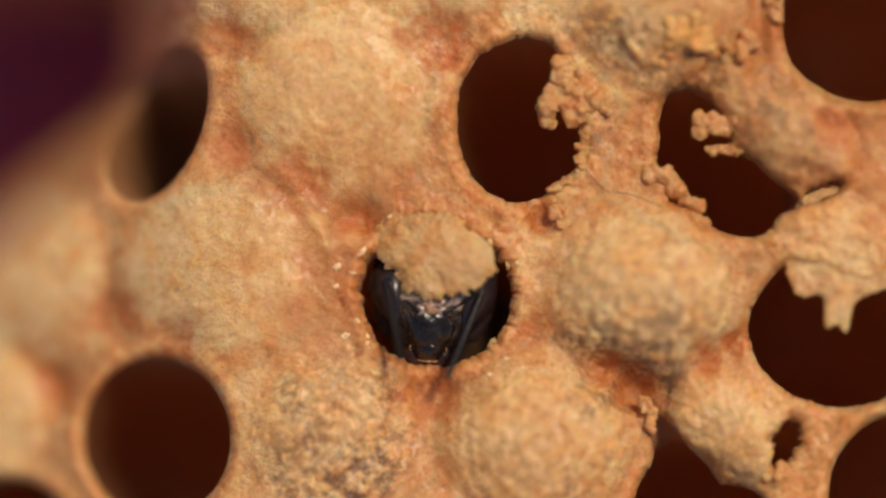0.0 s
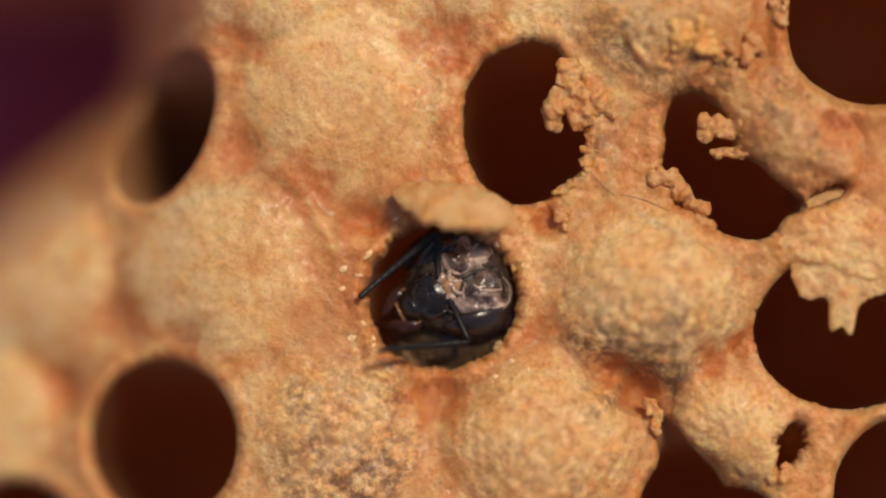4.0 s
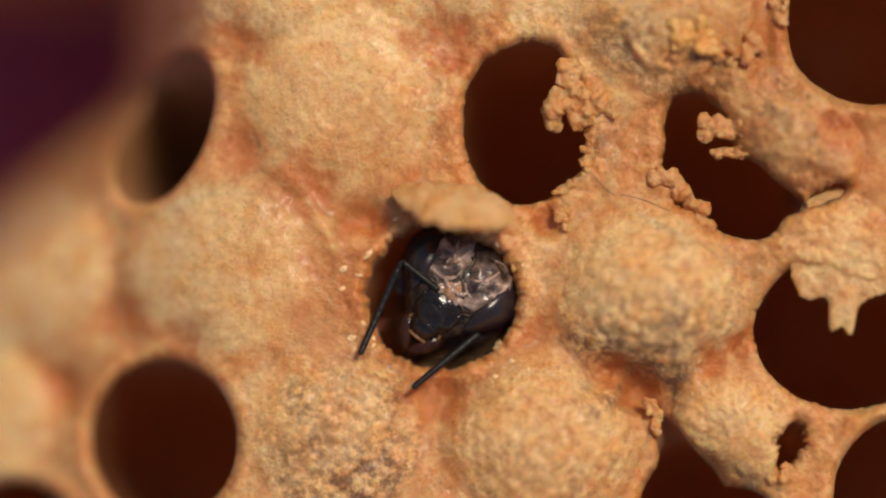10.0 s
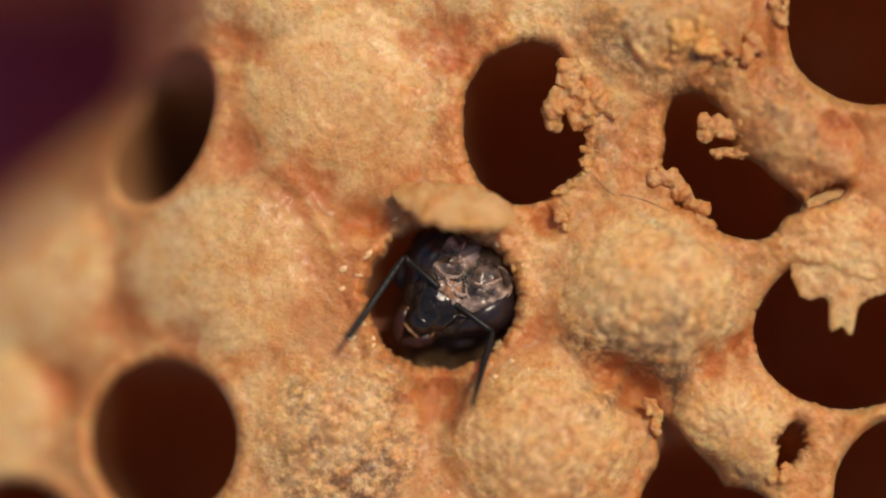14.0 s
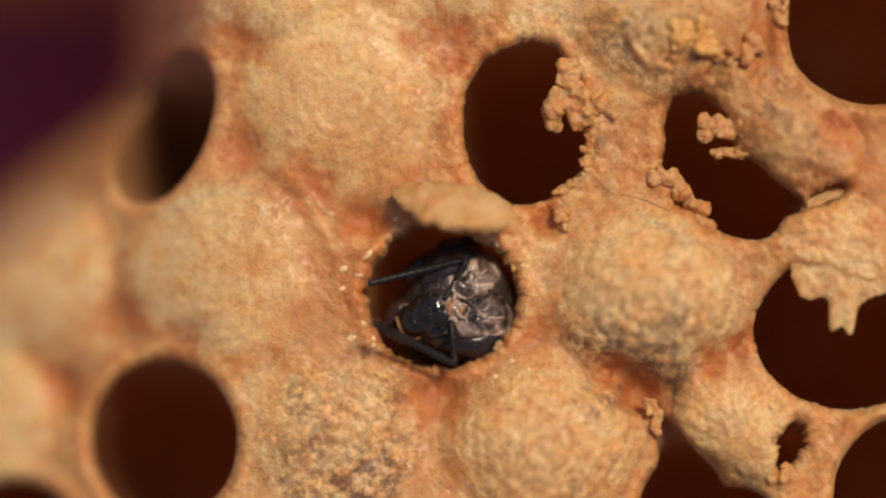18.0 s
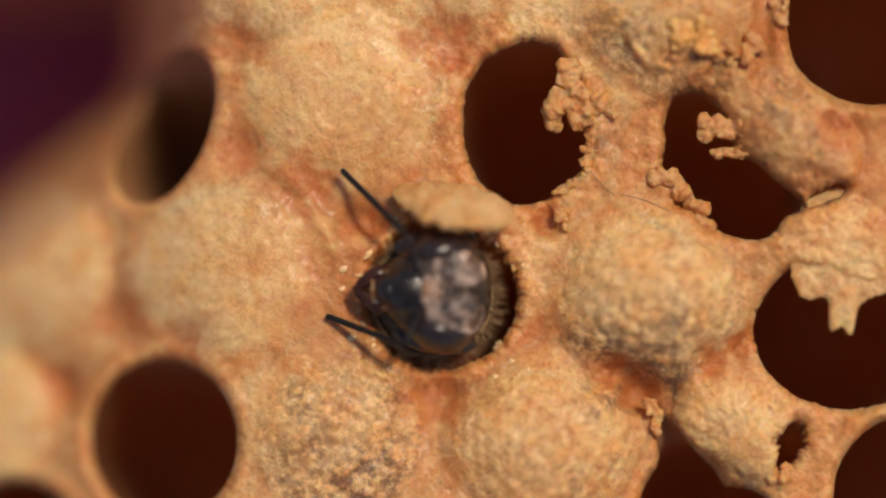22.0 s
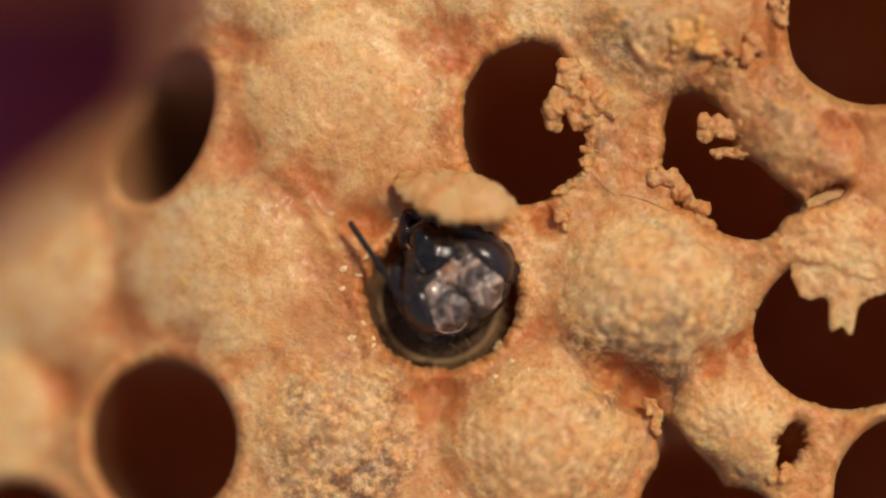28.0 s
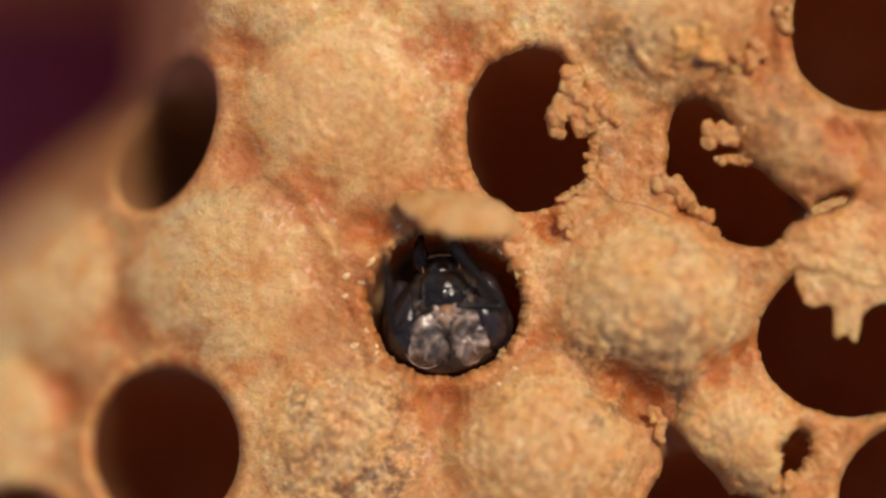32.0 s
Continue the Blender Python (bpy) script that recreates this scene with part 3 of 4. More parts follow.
def clump(path, z, fat, seed, material, label="chewed wax crumbs"):
    """Chewed wax heaped along a line on the plan, in one knobbly piece."""
    rnd_c, pieces = random.Random(seed), []
    for (u0, v0), (u1, v1) in zip(path, path[1:]):
        n = max(3, int(math.hypot(u1 - u0, v1 - v0) * SCALE / (0.22 * fat)))
        for i in range(n):
            q = (i + rnd_c.uniform(0, 1)) / n
            c = plan(u0 + q * (u1 - u0), v0 + q * (v1 - v0), z)
            c.z += float(lie(np.array(c.x), np.array(c.y)))
            c += Vector((rnd_c.gauss(0, 0.55), rnd_c.gauss(0, 0.55), rnd_c.gauss(0, 0.3))) * fat
            s = fat * rnd_c.uniform(0.45, 1.05)
            pieces.append(ball(c, (s, s * rnd_c.uniform(0.6, 1.1), s * rnd_c.uniform(0.6, 1.0)), (rnd_c.uniform(0, 60), rnd_c.uniform(0, 60), rnd_c.uniform(0, 180)), 0.35, 0.9, 16, 11, rnd_c.uniform(0, 90)))
    verts, faces = joined(*pieces)
    ob = part("wax_crumb", ([v / MM for v in verts], faces), material, comb, label)
    ob.scale = (MM, MM, MM)
    fuse = ob.modifiers.new("fuse", "REMESH")
    fuse.mode, fuse.voxel_size, fuse.use_smooth_shade = "VOXEL", 0.035, True
    soften = ob.modifiers.new("soften", "SMOOTH")
    soften.factor, soften.iterations = 0.5, 5
    chew = ob.modifiers.new("chew", "DISPLACE")
    chew.texture, chew.strength, chew.mid_level = gnawed, 0.20, 0.5


clump([(968, 188), (1000, 182), (1040, 200), (1072, 208)], 0.05, 0.30, 1, crumb_wax)
clump([(996, 112), (1016, 150), (1050, 190)], 0.10, 0.22, 2, crumb_wax)
clump([(972, 192), (986, 222)], -0.05, 0.20, 3, crumb_wax)
clump([(1052, 215), (1042, 262), (1040, 300), (1012, 328), (985, 342)], -0.05, 0.12, 4, crumb_wax)
clump([(985, 372), (998, 392)], 0.0, 0.12, 5, crumb_wax)
clump([(1168, 300), (1182, 322), (1206, 342)], 0.05, 0.24, 6, crumb_wax)
clump([(1212, 352), (1240, 368), (1244, 392), (1268, 412)], 0.0, 0.19, 7, crumb_wax)
clump([(1192, 82), (1216, 45), (1250, 50), (1262, 82)], 0.70, 0.26, 8, golden)
clump([(1262, 82), (1300, 100), (1335, 85)], 0.45, 0.28, 9, crumb_wax)
clump([(1376, 10), (1384, 45)], 0.15, 0.16, 10, crumb_wax)
clump([(1140, 705), (1165, 735), (1158, 765)], -0.05, 0.12, 12, crumb_wax)
clump([(1240, 228), (1262, 220), (1285, 226), (1318, 232), (1350, 240)], 0.05, 0.21, 13, crumb_wax)
clump([(1266, 272), (1290, 270), (1320, 266), (1345, 262)], -0.05, 0.15, 16, crumb_wax)
clump([(1372, 846), (1392, 834)], -0.05, 0.16, 17, crumb_wax)
for k, lip_line in enumerate(([(902, 458), (910, 478)], [(888, 602), (874, 622)])):
    clump(lip_line, -0.16, 0.055, 20 + k, crumb_wax, "crumbly chewed lip")
# pale flakes of wax beside the bee's cell
flake_rnd = random.Random(31)
for u, v, long, wide, turn in ((608, 476, 0.22, 0.15, 20), (636, 488, 0.20, 0.06, -8), (652, 450, 0.26, 0.13, 50), (606, 512, 0.14, 0.12, 0), (660, 600, 0.10, 0.18, 10),
                               (622, 598, 0.22, 0.16, 35), (642, 572, 0.16, 0.10, -30), (660, 612, 0.14, 0.10, 40), (702, 388, 0.16, 0.10, 20), (878, 668, 0.16, 0.12, 10),
                               (880, 432, 0.17, 0.13, -20), (905, 640, 0.14, 0.10, 0), (925, 470, 0.10, 0.08, 30), (935, 655, 0.10, 0.08, 0)):
    w = plan(u, v)
    w.z = float(height(np.array([w.x]), np.array([w.y]))[0][0]) - 0.015
    part("wax_flake", ball(w, (long * 0.6, wide * 0.6, 0.045), (flake_rnd.uniform(-8, 8), flake_rnd.uniform(-8, 8), turn), 0.45, 0.5, 28, 16, flake_rnd.uniform(0, 90)), flake_wax, comb, "pale wax flake")
# silk threads left on the wax
for a, bend, c in (((1042, 298), (1062, 330), (1088, 346)), ((1088, 80), (1130, 105), (1172, 128)), ((1100, 345), (1140, 350), (1185, 375))):
    pts = []
    for q in [i / 14 for i in range(15)]:
        w = plan(*[(1 - q) ** 2 * a[k] + 2 * q * (1 - q) * bend[k] + q * q * c[k] for k in (0, 1)])
        pts.append((w.x, w.y, float(height(np.array([w.x]), np.array([w.y]))[0][0]) + 0.02))
    part("silk_thread", tube(pts, [0.013] * 15, 8), tan_hair, comb, "pale silk thread")

# ---- the cap that the bee has cut loose: it swings on the upper lip of the cell ----
lid = torn("loose_cap", (784, 441), (1.82, 1.12), 0, 0.32, 0.0, (0, 0), [(-90, 40, 0.1), (178, 22, -0.08), (-150, 24, -0.30)], 0.17, 0.20, 13.0, thin_wax, grubby=0.15, crumple=0.75)
lid.parent = None
lid.data.transform(Matrix.Translation((0, -0.96 * MM, 0)))
tagged(lid, "loose pale wax cell cap hinged on the lip of the cell", "cell cap")
rim_rnd = random.Random(6)
for a0, a1 in ((-170, -115), (-112, -62), (-58, -8)):
    nibs = []
    for k in range(30):
        a = radians(rim_rnd.uniform(a0, a1))
        r = float(outline(RIMS["loose_cap"], np.array([a]))[0]) * rim_rnd.uniform(0.92, 1.0)
        w = rim_rnd.uniform(0.03, 0.065)
        nibs.append(ball((r * math.cos(a), r * math.sin(a) - 0.96, rim_rnd.uniform(-0.05, 0.06)), (w, w * 0.8, w * 0.8), (0, 0, rim_rnd.uniform(0, 180)), 0.4, 0.9, 10, 7, rim_rnd.uniform(0, 90)))
    part("gnawed_rim", joined(*nibs), thin_wax, lid, "gnawed crumbly rim of the cap")
part("cocoon_lining", ball((0.1, -0.94, -0.02), (1.25, 0.80, 0.10), (0, 0, 0), 0.05, 0.7, 48, 12, 4.0), thin_wax, lid, "thin smooth cocoon lining under the cap")


# ---- the bee ----
bee = tagged(new("honey_bee"), "young black honey bee emerging from its brood cell", "bee")
bee.location = plan(782, 527, 0) * MM


def head_shape(a, b):
    # b runs from the crown (-1) to the mouth (1)
    w = max(0.0, 1 - b * b) ** 0.42
    wide = 1.62 - 0.92 * smoothstep(-0.25, 0.95, b) - 0.15 * smoothstep(-0.4, -1.0, b)
    front = 0.92 if math.sin(a) > 0 else 0.75
    x, z = wide * w * math.cos(a), front * w * math.sin(a)
    lump = 0.05 * noise.fractal(Vector((1.6 * x, 2.4 * b, 1.6 * z)), 0.7, 2.0, 4)
    return Vector((x * (1 + lump), (1.62 if b > 0 else 1.46) * b - 0.12, z * (1 + lump) - 0.05))


def head_front(x, y):
    b = max(-0.98, min(0.98, (y + 0.12) / (1.62 if y > -0.12 else 1.46)))
    w = (1 - b * b) ** 0.42
    wide = 1.62 - 0.92 * smoothstep(-0.25, 0.95, b) - 0.15 * smoothstep(-0.4, -1.0, b)
    s = math.sqrt(max(0.0, 1 - min(1.0, abs(x / (wide * w))) ** 2))
    return 0.92 * w * s - 0.05


def plate(cx, cy, rx, ry, turn, rise, square=2.0, lumps=0.0, seed=0.0, steep=0.55, odd=0.08):
    """A low rounded plate lying on the front of the head."""
    seg, rings, verts, faces = 56, 16, [], []
    c, s = math.cos(radians(turn)), math.sin(radians(turn))
    for i in range(1, rings + 1):
        q = i / rings
        for k in range(seg):
            a = 2 * math.pi * k / seg
            e = (abs(math.cos(a)) ** square + abs(math.sin(a)) ** square) ** (-1 / square)
            e *= 1 + odd * noise.fractal(Vector((1.6 * math.cos(a) + seed, 1.6 * math.sin(a), seed)), 0.8, 2.0, 3)
            x, y = rx * q * e * math.cos(a), ry * q * e * math.sin(a)
            x, y = cx + c * x - s * y, cy + s * x + c * y
            wrinkle = lumps * noise.fractal(Vector((1.9 * x + seed, 1.9 * y, seed)), 0.8, 2.0, 4) * (1 - q ** 4)
            verts.append(Vector((x, y, head_front(x, y) - 0.05 + (rise + 0.05) * max(0.0, 1 - q * q) ** steep + wrinkle)))
    for i in range(rings - 1):
        for k in range(seg):
            q = (k + 1) % seg
            faces.append((i * seg + k, (i + 1) * seg + k, (i + 1) * seg + q, i * seg + q))
    faces.append(tuple(range(seg)))
    return verts, faces


def fold(points, fat, lift=0.05):
    """A thin fold of skin along a line on the front of the head."""
    pts = [(x, y, head_front(x, y) + lift) for x, y in points]
    n = len(pts)
    return tube(pts, [fat * (0.35 + 0.65 * math.sin(math.pi * (i + 0.5) / n)) * (1 + 0.35 * noise.noise(Vector((3.0 * i, fat * 50, 0)))) for i in range(n)], 9)


def wavy(x0, y0, x1, y1, bow, seed, n=14):
    out = []
    for i in range(n + 1):
        q = i / n
        w = bow * math.sin(math.pi * q) + 0.07 * noise.noise(Vector((4 * q, seed, 0)))
        d = math.hypot(x1 - x0, y1 - y0)
        out.append((x0 + q * (x1 - x0) - w * (y1 - y0) / d, y0 + q * (y1 - y0) + w * (x1 - x0) / d))
    return out


jaws = []
head = part("head", globe(head_shape, 88, 60), chitin, bee, "shiny black head with pale downy brow")
for s in (-1, 1):
    part("eye", plate(1.13 * s, -0.20, 0.40, 1.02, 7 * s, 0.20, 2.2), eye_black, head, "smooth black compound eye")
    brow = part("brow", plate(0.57 * s, -0.74, 0.56, 0.66, -10 * s, 0.17, 2.8, 0.13, 3.0 + 2 * s, 0.75, 0.32), downy, head, "pale pinkish tan brow patch")
    rim = [(0.58 * s + 0.50 * math.cos(a) * (1 + 0.35 * noise.noise(Vector((1.5 * a, 4.1 * s, 0)))), -0.78 + 0.60 * math.sin(a)) for a in [radians((35 if s > 0 else 150) + 16 * k) for k in range(10)]]
    part("brow_fold", fold(rim, 0.026, 0.06), rosy, brow, "pale fold round the brow")
    part("socket", plate(0.27 * s, 0.06, 0.17, 0.17, 0, 0.07), rosy, head, "rosy antenna socket")
    part("cheek_fold", fold(wavy(0.72 * s, 0.05, 0.50 * s, 0.75, 0.12 * s, 2.0 + s), 0.05, 0.02), chitin, head)
    jaw = [(0, -0.06, 0), (0.01 * s, 0.16, 0.06), (-0.06 * s, 0.42, 0.09), (-0.16 * s, 0.66, 0.07), (-0.28 * s, 0.86, 0.02)]
    mandible = part("mandible", tube(jaw, [0.21, 0.24, 0.20, 0.13, 0.045], 16), jaw_red, head, "dark reddish brown mandible")
    jaws.append((mandible, s))
part("clypeus", plate(0, 0.56, 0.62, 0.52, 0, 0.13, 2.6, 0.07, 7.0), gloss, head, "polished black clypeus")
part("labrum", plate(0, 1.12, 0.40, 0.24, 0, 0.12, 4.0, 0.03, 5.0, 0.4), gloss, head, "black upper lip plate")
part("labrum_edge", fold([(-0.44, 0.98), (-0.45, 1.10), (-0.43, 1.24), (-0.34, 1.32), (-0.18, 1.35), (0.0, 1.36), (0.18, 1.35), (0.34, 1.32), (0.43, 1.24), (0.45, 1.10), (0.44, 0.98)], 0.045, 0.07), honey, head, "golden brown lip edge")
part("frons", plate(0.0, -0.06, 0.24, 0.30, 0, 0.10, 2.2, 0.10, 9.0, 0.6, 0.25), frons_tan, head, "tan spot between the antennae")
for ridge, fat in ((wavy(0.0, 0.10, -0.03, -0.40, 0.05, 1), 0.07), (wavy(0.02, -0.15, 0.36, -0.24, 0.06, 2), 0.06), (wavy(0.0, -0.12, -0.34, -0.28, -0.06, 3), 0.06),
                   (wavy(0.12, -0.40, 0.66, -0.26, 0.12, 6), 0.035), (wavy(-0.12, -0.45, -0.66, -0.30, -0.12, 7), 0.035)):
    part("frons_ridge", fold(ridge, fat, 0.035), rosy, head, "rosy ridge between the antennae")
part("crown_line", fold(wavy(0.0, -0.42, 0.0, -1.45, 0.03, 8), 0.045, 0.045), chitin, head, "dark groove between the brow patches")
for s in (-1, 1):
    part("brow_streak", fold(wavy(0.22 * s, -0.60, 0.62 * s, -1.18, 0.10 * s, 11 + s), 0.05, 0.125), rosy, head, "pale glossy streak over the brow")


def hairs(spots, long, thin, rnd, spread=0.5):
    verts, faces = [], []
    for p, n in spots:
        d = (Vector(n).normalized() + spread * Vector((rnd.uniform(-1, 1), rnd.uniform(-1, 1), rnd.uniform(-1, 1)))).normalized()
        side = d.orthogonal().normalized() * thin
        other = d.cross(side)
        bend = Vector((rnd.uniform(-1, 1), rnd.uniform(-1, 1), rnd.uniform(-1, 1))) * 0.12 * long
        h = long * rnd.uniform(0.6, 1.2)
        b = len(verts)
        for q, w in ((0, 1.0), (0.55, 0.7)):
            m = Vector(p) + d * h * q + bend * q * q
            verts += [m + w * side, m - 0.5 * w * side + 0.87 * w * other, m - 0.5 * w * side - 0.87 * w * other]
        verts.append(Vector(p) + d * h + bend)
        for k in range(3):
            q = (k + 1) % 3
            faces += [(b + k, b + q, b + 3 + q, b + 3 + k), (b + 3 + k, b + 3 + q, b + 6)]
    return verts, faces


rnd = random.Random(11)
spots = []
for i in range(420):
    x, y = rnd.uniform(-1.0, 1.0), rnd.uniform(-1.25, 0.3)
    spots.append(((x, y, head_front(x, y) + (0.1 if y < -0.3 else 0)), (x * 0.5, -0.4, 0.8)))
part("face_hair", hairs(spots, 0.17, 0.004, rnd, 0.6), tan_hair, head, "fine tan hairs")

HEAD_SIZE = Matrix.Diagonal((1.12, 1.10, 1.14))
for piece in (head, *head.children_recursive):
    piece.data.transform(HEAD_SIZE.to_4x4())

# thorax and abdomen down in the cell
thorax = part("thorax", ball((0, 0, 0), (1.72, 1.72, 1.50), (0, 0, 0), 0.03, 0.8, 56, 36), thorax_brown, bee, "dark brown hairy thorax")
for name, low, high, count, long, thin in (("side_hair", -0.05, 0.40, 950, 0.52, 0.010), ("back_hair", 0.40, 0.85, 900, 0.32, 0.006)):
    spots = []
    for i in range(count):
        a, b = rnd.uniform(0, 2 * math.pi), rnd.uniform(low, high)
        w = math.sqrt(1 - b * b)
        n = Vector((w * math.cos(a), w * math.sin(a), b))
        spots.append((Vector((n.x * 1.70, n.y * 1.70, n.z * 1.48)), n + Vector((0, 0, 0.35))))
    part(name, hairs(spots, long, thin, rnd, 0.50), tan_hair, thorax, "tan hairs")
# the collar behind the head, with its pale fringe
spots, loop = [], []
for i in range(2200):
    a = rnd.uniform(0, 2 * math.pi)
    spots.append((Vector((1.56 * math.cos(a), 1.56 * math.sin(a), 0.70)), Vector((0.55 * math.cos(a), 0.55 * math.sin(a), 0.8))))
for k in range(73):
    a = 2 * math.pi * k / 72
    loop.append((1.54 * math.cos(a), 1.54 * math.sin(a), 0.64))
part("collar", tube(loop, [0.07] * 73, 10), thorax_brown, thorax, "raised collar behind the head")
part("collar_hair", hairs(spots, 0.20, 0.007, rnd, 0.5), pale_hair, thorax, "pale fringe of the collar")
part("neck", tube([(0, 0, -2.0), (0, 0, -1.0), (0, 0, -0.6)], [0.5, 0.4, 0.35], 16), chitin, bee)
part("abdomen", ball((0.5, -1.1, -7.0), (1.9, 1.9, 2.9), (8, 4, 0), 0.02, 0.8, 40, 30), amber, bee, "dark banded abdomen")

SCAPE, LASH = 1.30, 2.75
antennae = []
for s in (-1, 1):
    rod = [(0, 0, 0), (0, 0, 0.08), (0, 0.02, 0.2), (0.0, 0.05, 0.65), (0, 0.03, 1.1), (0, 0, SCAPE)]
    scape = part("antenna", tube(rod, [0.09, 0.10, 0.075, 0.085, 0.095, 0.085], 14), antenna_black, bee, "jointed black antenna")
    joints = []
    for k in range(11):
        z0, z1 = LASH * k / 11, LASH * (k + 1) / 11
        curve = lambda z: 0.10 * math.sin(math.pi * z / LASH)
        r = 0.075 if k == 0 else 0.105 - 0.002 * k
        joints += [((0, curve(z0), z0 + 0.012), r * 0.95), ((0, curve(z0 + 0.05), z0 + 0.05), r), ((0, curve(z1 - 0.03), z1 - 0.03), r), ((0, curve(z1), z1 - 0.004), r * 0.95)]
    joints.append(((0, 0, LASH + 0.04), 0.05))
    lash = part("flagellum", tube([j[0] for j in joints], [j[1] for j in joints], 14), antenna_black, scape)
    antennae.append((scape, lash, s))


def leg():
    femur = part("front_leg", tube([(0, 0, 0), (-0.3, 0, 0.5), (-0.6, 0, 1.1), (-0.75, 0, 1.5)], [0.16, 0.24, 0.22, 0.14], 14), chitin, bee, "dark front leg with a reddish foot")
    part("foot", tube([(-0.75, 0, 1.5), (-1.05, 0.02, 1.62), (-1.35, 0.05, 1.62), (-1.6, 0.0, 1.60), (-1.8, -0.12, 1.55), (-1.9, -0.25, 1.5)], [0.10, 0.09, 0.075, 0.065, 0.055, 0.03], 10), amber, femur, "reddish foot with claws")
    return femur


front_leg = leg()

# ---- what moves ----
# head: seconds, place of the brow on the plan, height, the way the mouth points (degrees), nod, lean
HEAD = [(0.0, 775, 545, -0.9, 265, -5, 0), (0.3, 778, 530, -0.9, 240, -10, 8), (0.6, 778, 480, -0.8, 214, -8, 20),
    (1.0, 777, 468, -0.8, 211, -5, 22), (2.0, 822, 508, -0.9, 225, -5, 5), (3.0, 768, 484, -0.8, 212, -5, 20),
    (3.5, 790, 505, -0.8, 205, -5, 10), (5.5, 800, 515, -0.9, 210, 0, 0), (6.0, 800, 512, -0.8, 194, 0, 0),
    (6.5, 798, 516, -0.8, 190, 0, 0), (7.0, 787, 508, -0.8, 198, 0, 0), (7.5, 788, 520, -0.8, 216, 0, 0),
    (8.0, 796, 503, -0.8, 202, 0, 8), (8.5, 796, 512, -0.8, 192, -5, 8)]
HEAD += [(9.0, 772, 520, -0.8, 208, 0, 0), (9.5, 787, 530, -0.8, 225, 0, 0), (10.0, 797, 520, -0.8, 232, 0, 0),
    (10.5, 782, 515, -0.8, 238, 0, 0), (11.0, 772, 512, -0.8, 247, 0, 8), (11.5, 793, 513, -0.8, 236, 0, 0),
    (12.0, 810, 520, -0.9, 235, 0, 0), (12.5, 796, 525, -0.9, 215, 0, 0), (13.0, 800, 543, -1.0, 204, 0, -4),
    (13.5, 797, 531, -0.9, 216, 0, 0), (14.0, 796, 518, -0.9, 224, 0, 0), (14.5, 788, 500, -0.8, 205, -5, 12),
    (16.5, 787, 516, -0.8, 194, 0, 0), (17.0, 790, 524, -0.8, 198, 0, 0)]
HEAD += [(17.5, 797, 524, -0.8, 200, 0, 0), (18.0, 797, 543, -0.9, 199, 0, -4), (18.5, 790, 526, -0.8, 198, 0, 0),
    (19.0, 786, 525, -0.8, 195, 0, 0), (19.5, 780, 505, -0.3, 182, 0, 0), (20.0, 756, 478, 0.65, 164, 0, 0),
    (20.5, 746, 480, 0.65, 160, 0, 0), (21.0, 758, 508, 0.65, 161, 0, 0), (21.5, 772, 522, 0.65, 186, 0, 0),
    (22.0, 757, 514, 0.65, 179, 0, 0), (22.5, 774, 510, 0.15, 172, 0, 0), (23.0, 786, 495, -0.2, 156, 0, 0),
    (23.5, 793, 492, -0.25, 152, 0, 0), (24.0, 799, 489, -0.25, 148, 0, 0)]
HEAD += [(24.5, 799, 489, -0.2, 140, 0, 0), (25.0, 810, 487, -0.2, 132, 0, 0), (25.5, 803, 488, -0.15, 126, 0, 0),
    (27.5, 794, 484, 0.0, 126, 0, 0), (28.0, 792, 479, 0.0, 125, 0, 0), (28.5, 790, 485, 0.0, 122, 0, 0),
    (29.0, 786, 501, -0.15, 108, 0, 0), (29.5, 787, 512, -0.3, 102, 0, 0), (30.0, 790, 534, -0.5, 97, 0, 0),
    (30.3, 787, 544, -0.6, 94, 0, 0), (30.6, 766, 546, -0.7, 84, 0, 0), (31.0, 789, 531, -0.6, 95, 0, 0),
    (31.5, 787, 536, -0.6, 96, 0, 0), (32.0, 783, 536, -0.6, 96, 0, 0)]
# antennae: seconds, elbow and tip of the one, elbow and tip of the other, on the plan
FEEL = [(0.0, 682, 490, 722, 640, 868, 515, 803, 672), (0.3, 690, 460, 670, 590, 850, 540, 745, 650), (0.6, 720, 400, 575, 515, 810, 565, 680, 615),
    (1.0, 720, 400, 577, 515, 800, 560, 682, 620), (2.0, 742, 430, 607, 542, 868, 590, 707, 645), (3.0, 735, 383, 550, 345, 800, 555, 652, 620),
    (3.5, 765, 394, 610, 491, 820, 600, 665, 619), (5.5, 787, 436, 654, 555, 843, 614, 672, 608), (6.0, 797, 405, 658, 468, 850, 585, 660, 567),
    (6.5, 804, 401, 633, 441, 860, 590, 640, 566), (7.0, 785, 402, 625, 478, 810, 592, 630, 620)]
FEEL += [(7.5, 797, 419, 637, 478, 833, 612, 687, 627), (8.0, 797, 402, 655, 490, 795, 585, 665, 625), (8.5, 790, 395, 641, 441, 853, 588, 670, 551),
    (9.0, 755, 420, 632, 558, 800, 605, 658, 683), (9.5, 714, 450, 650, 612, 879, 570, 732, 683), (10.0, 705, 458, 637, 628, 860, 580, 732, 685),
    (10.5, 707, 454, 665, 623, 844, 583, 747, 671), (11.0, 685, 457, 672, 633, 815, 590, 727, 695), (11.5, 705, 458, 619, 610, 888, 583, 736, 689),
    (12.0, 715, 457, 682, 628, 870, 575, 725, 658), (12.5, 762, 430, 661, 568, 863, 568, 698, 632)]
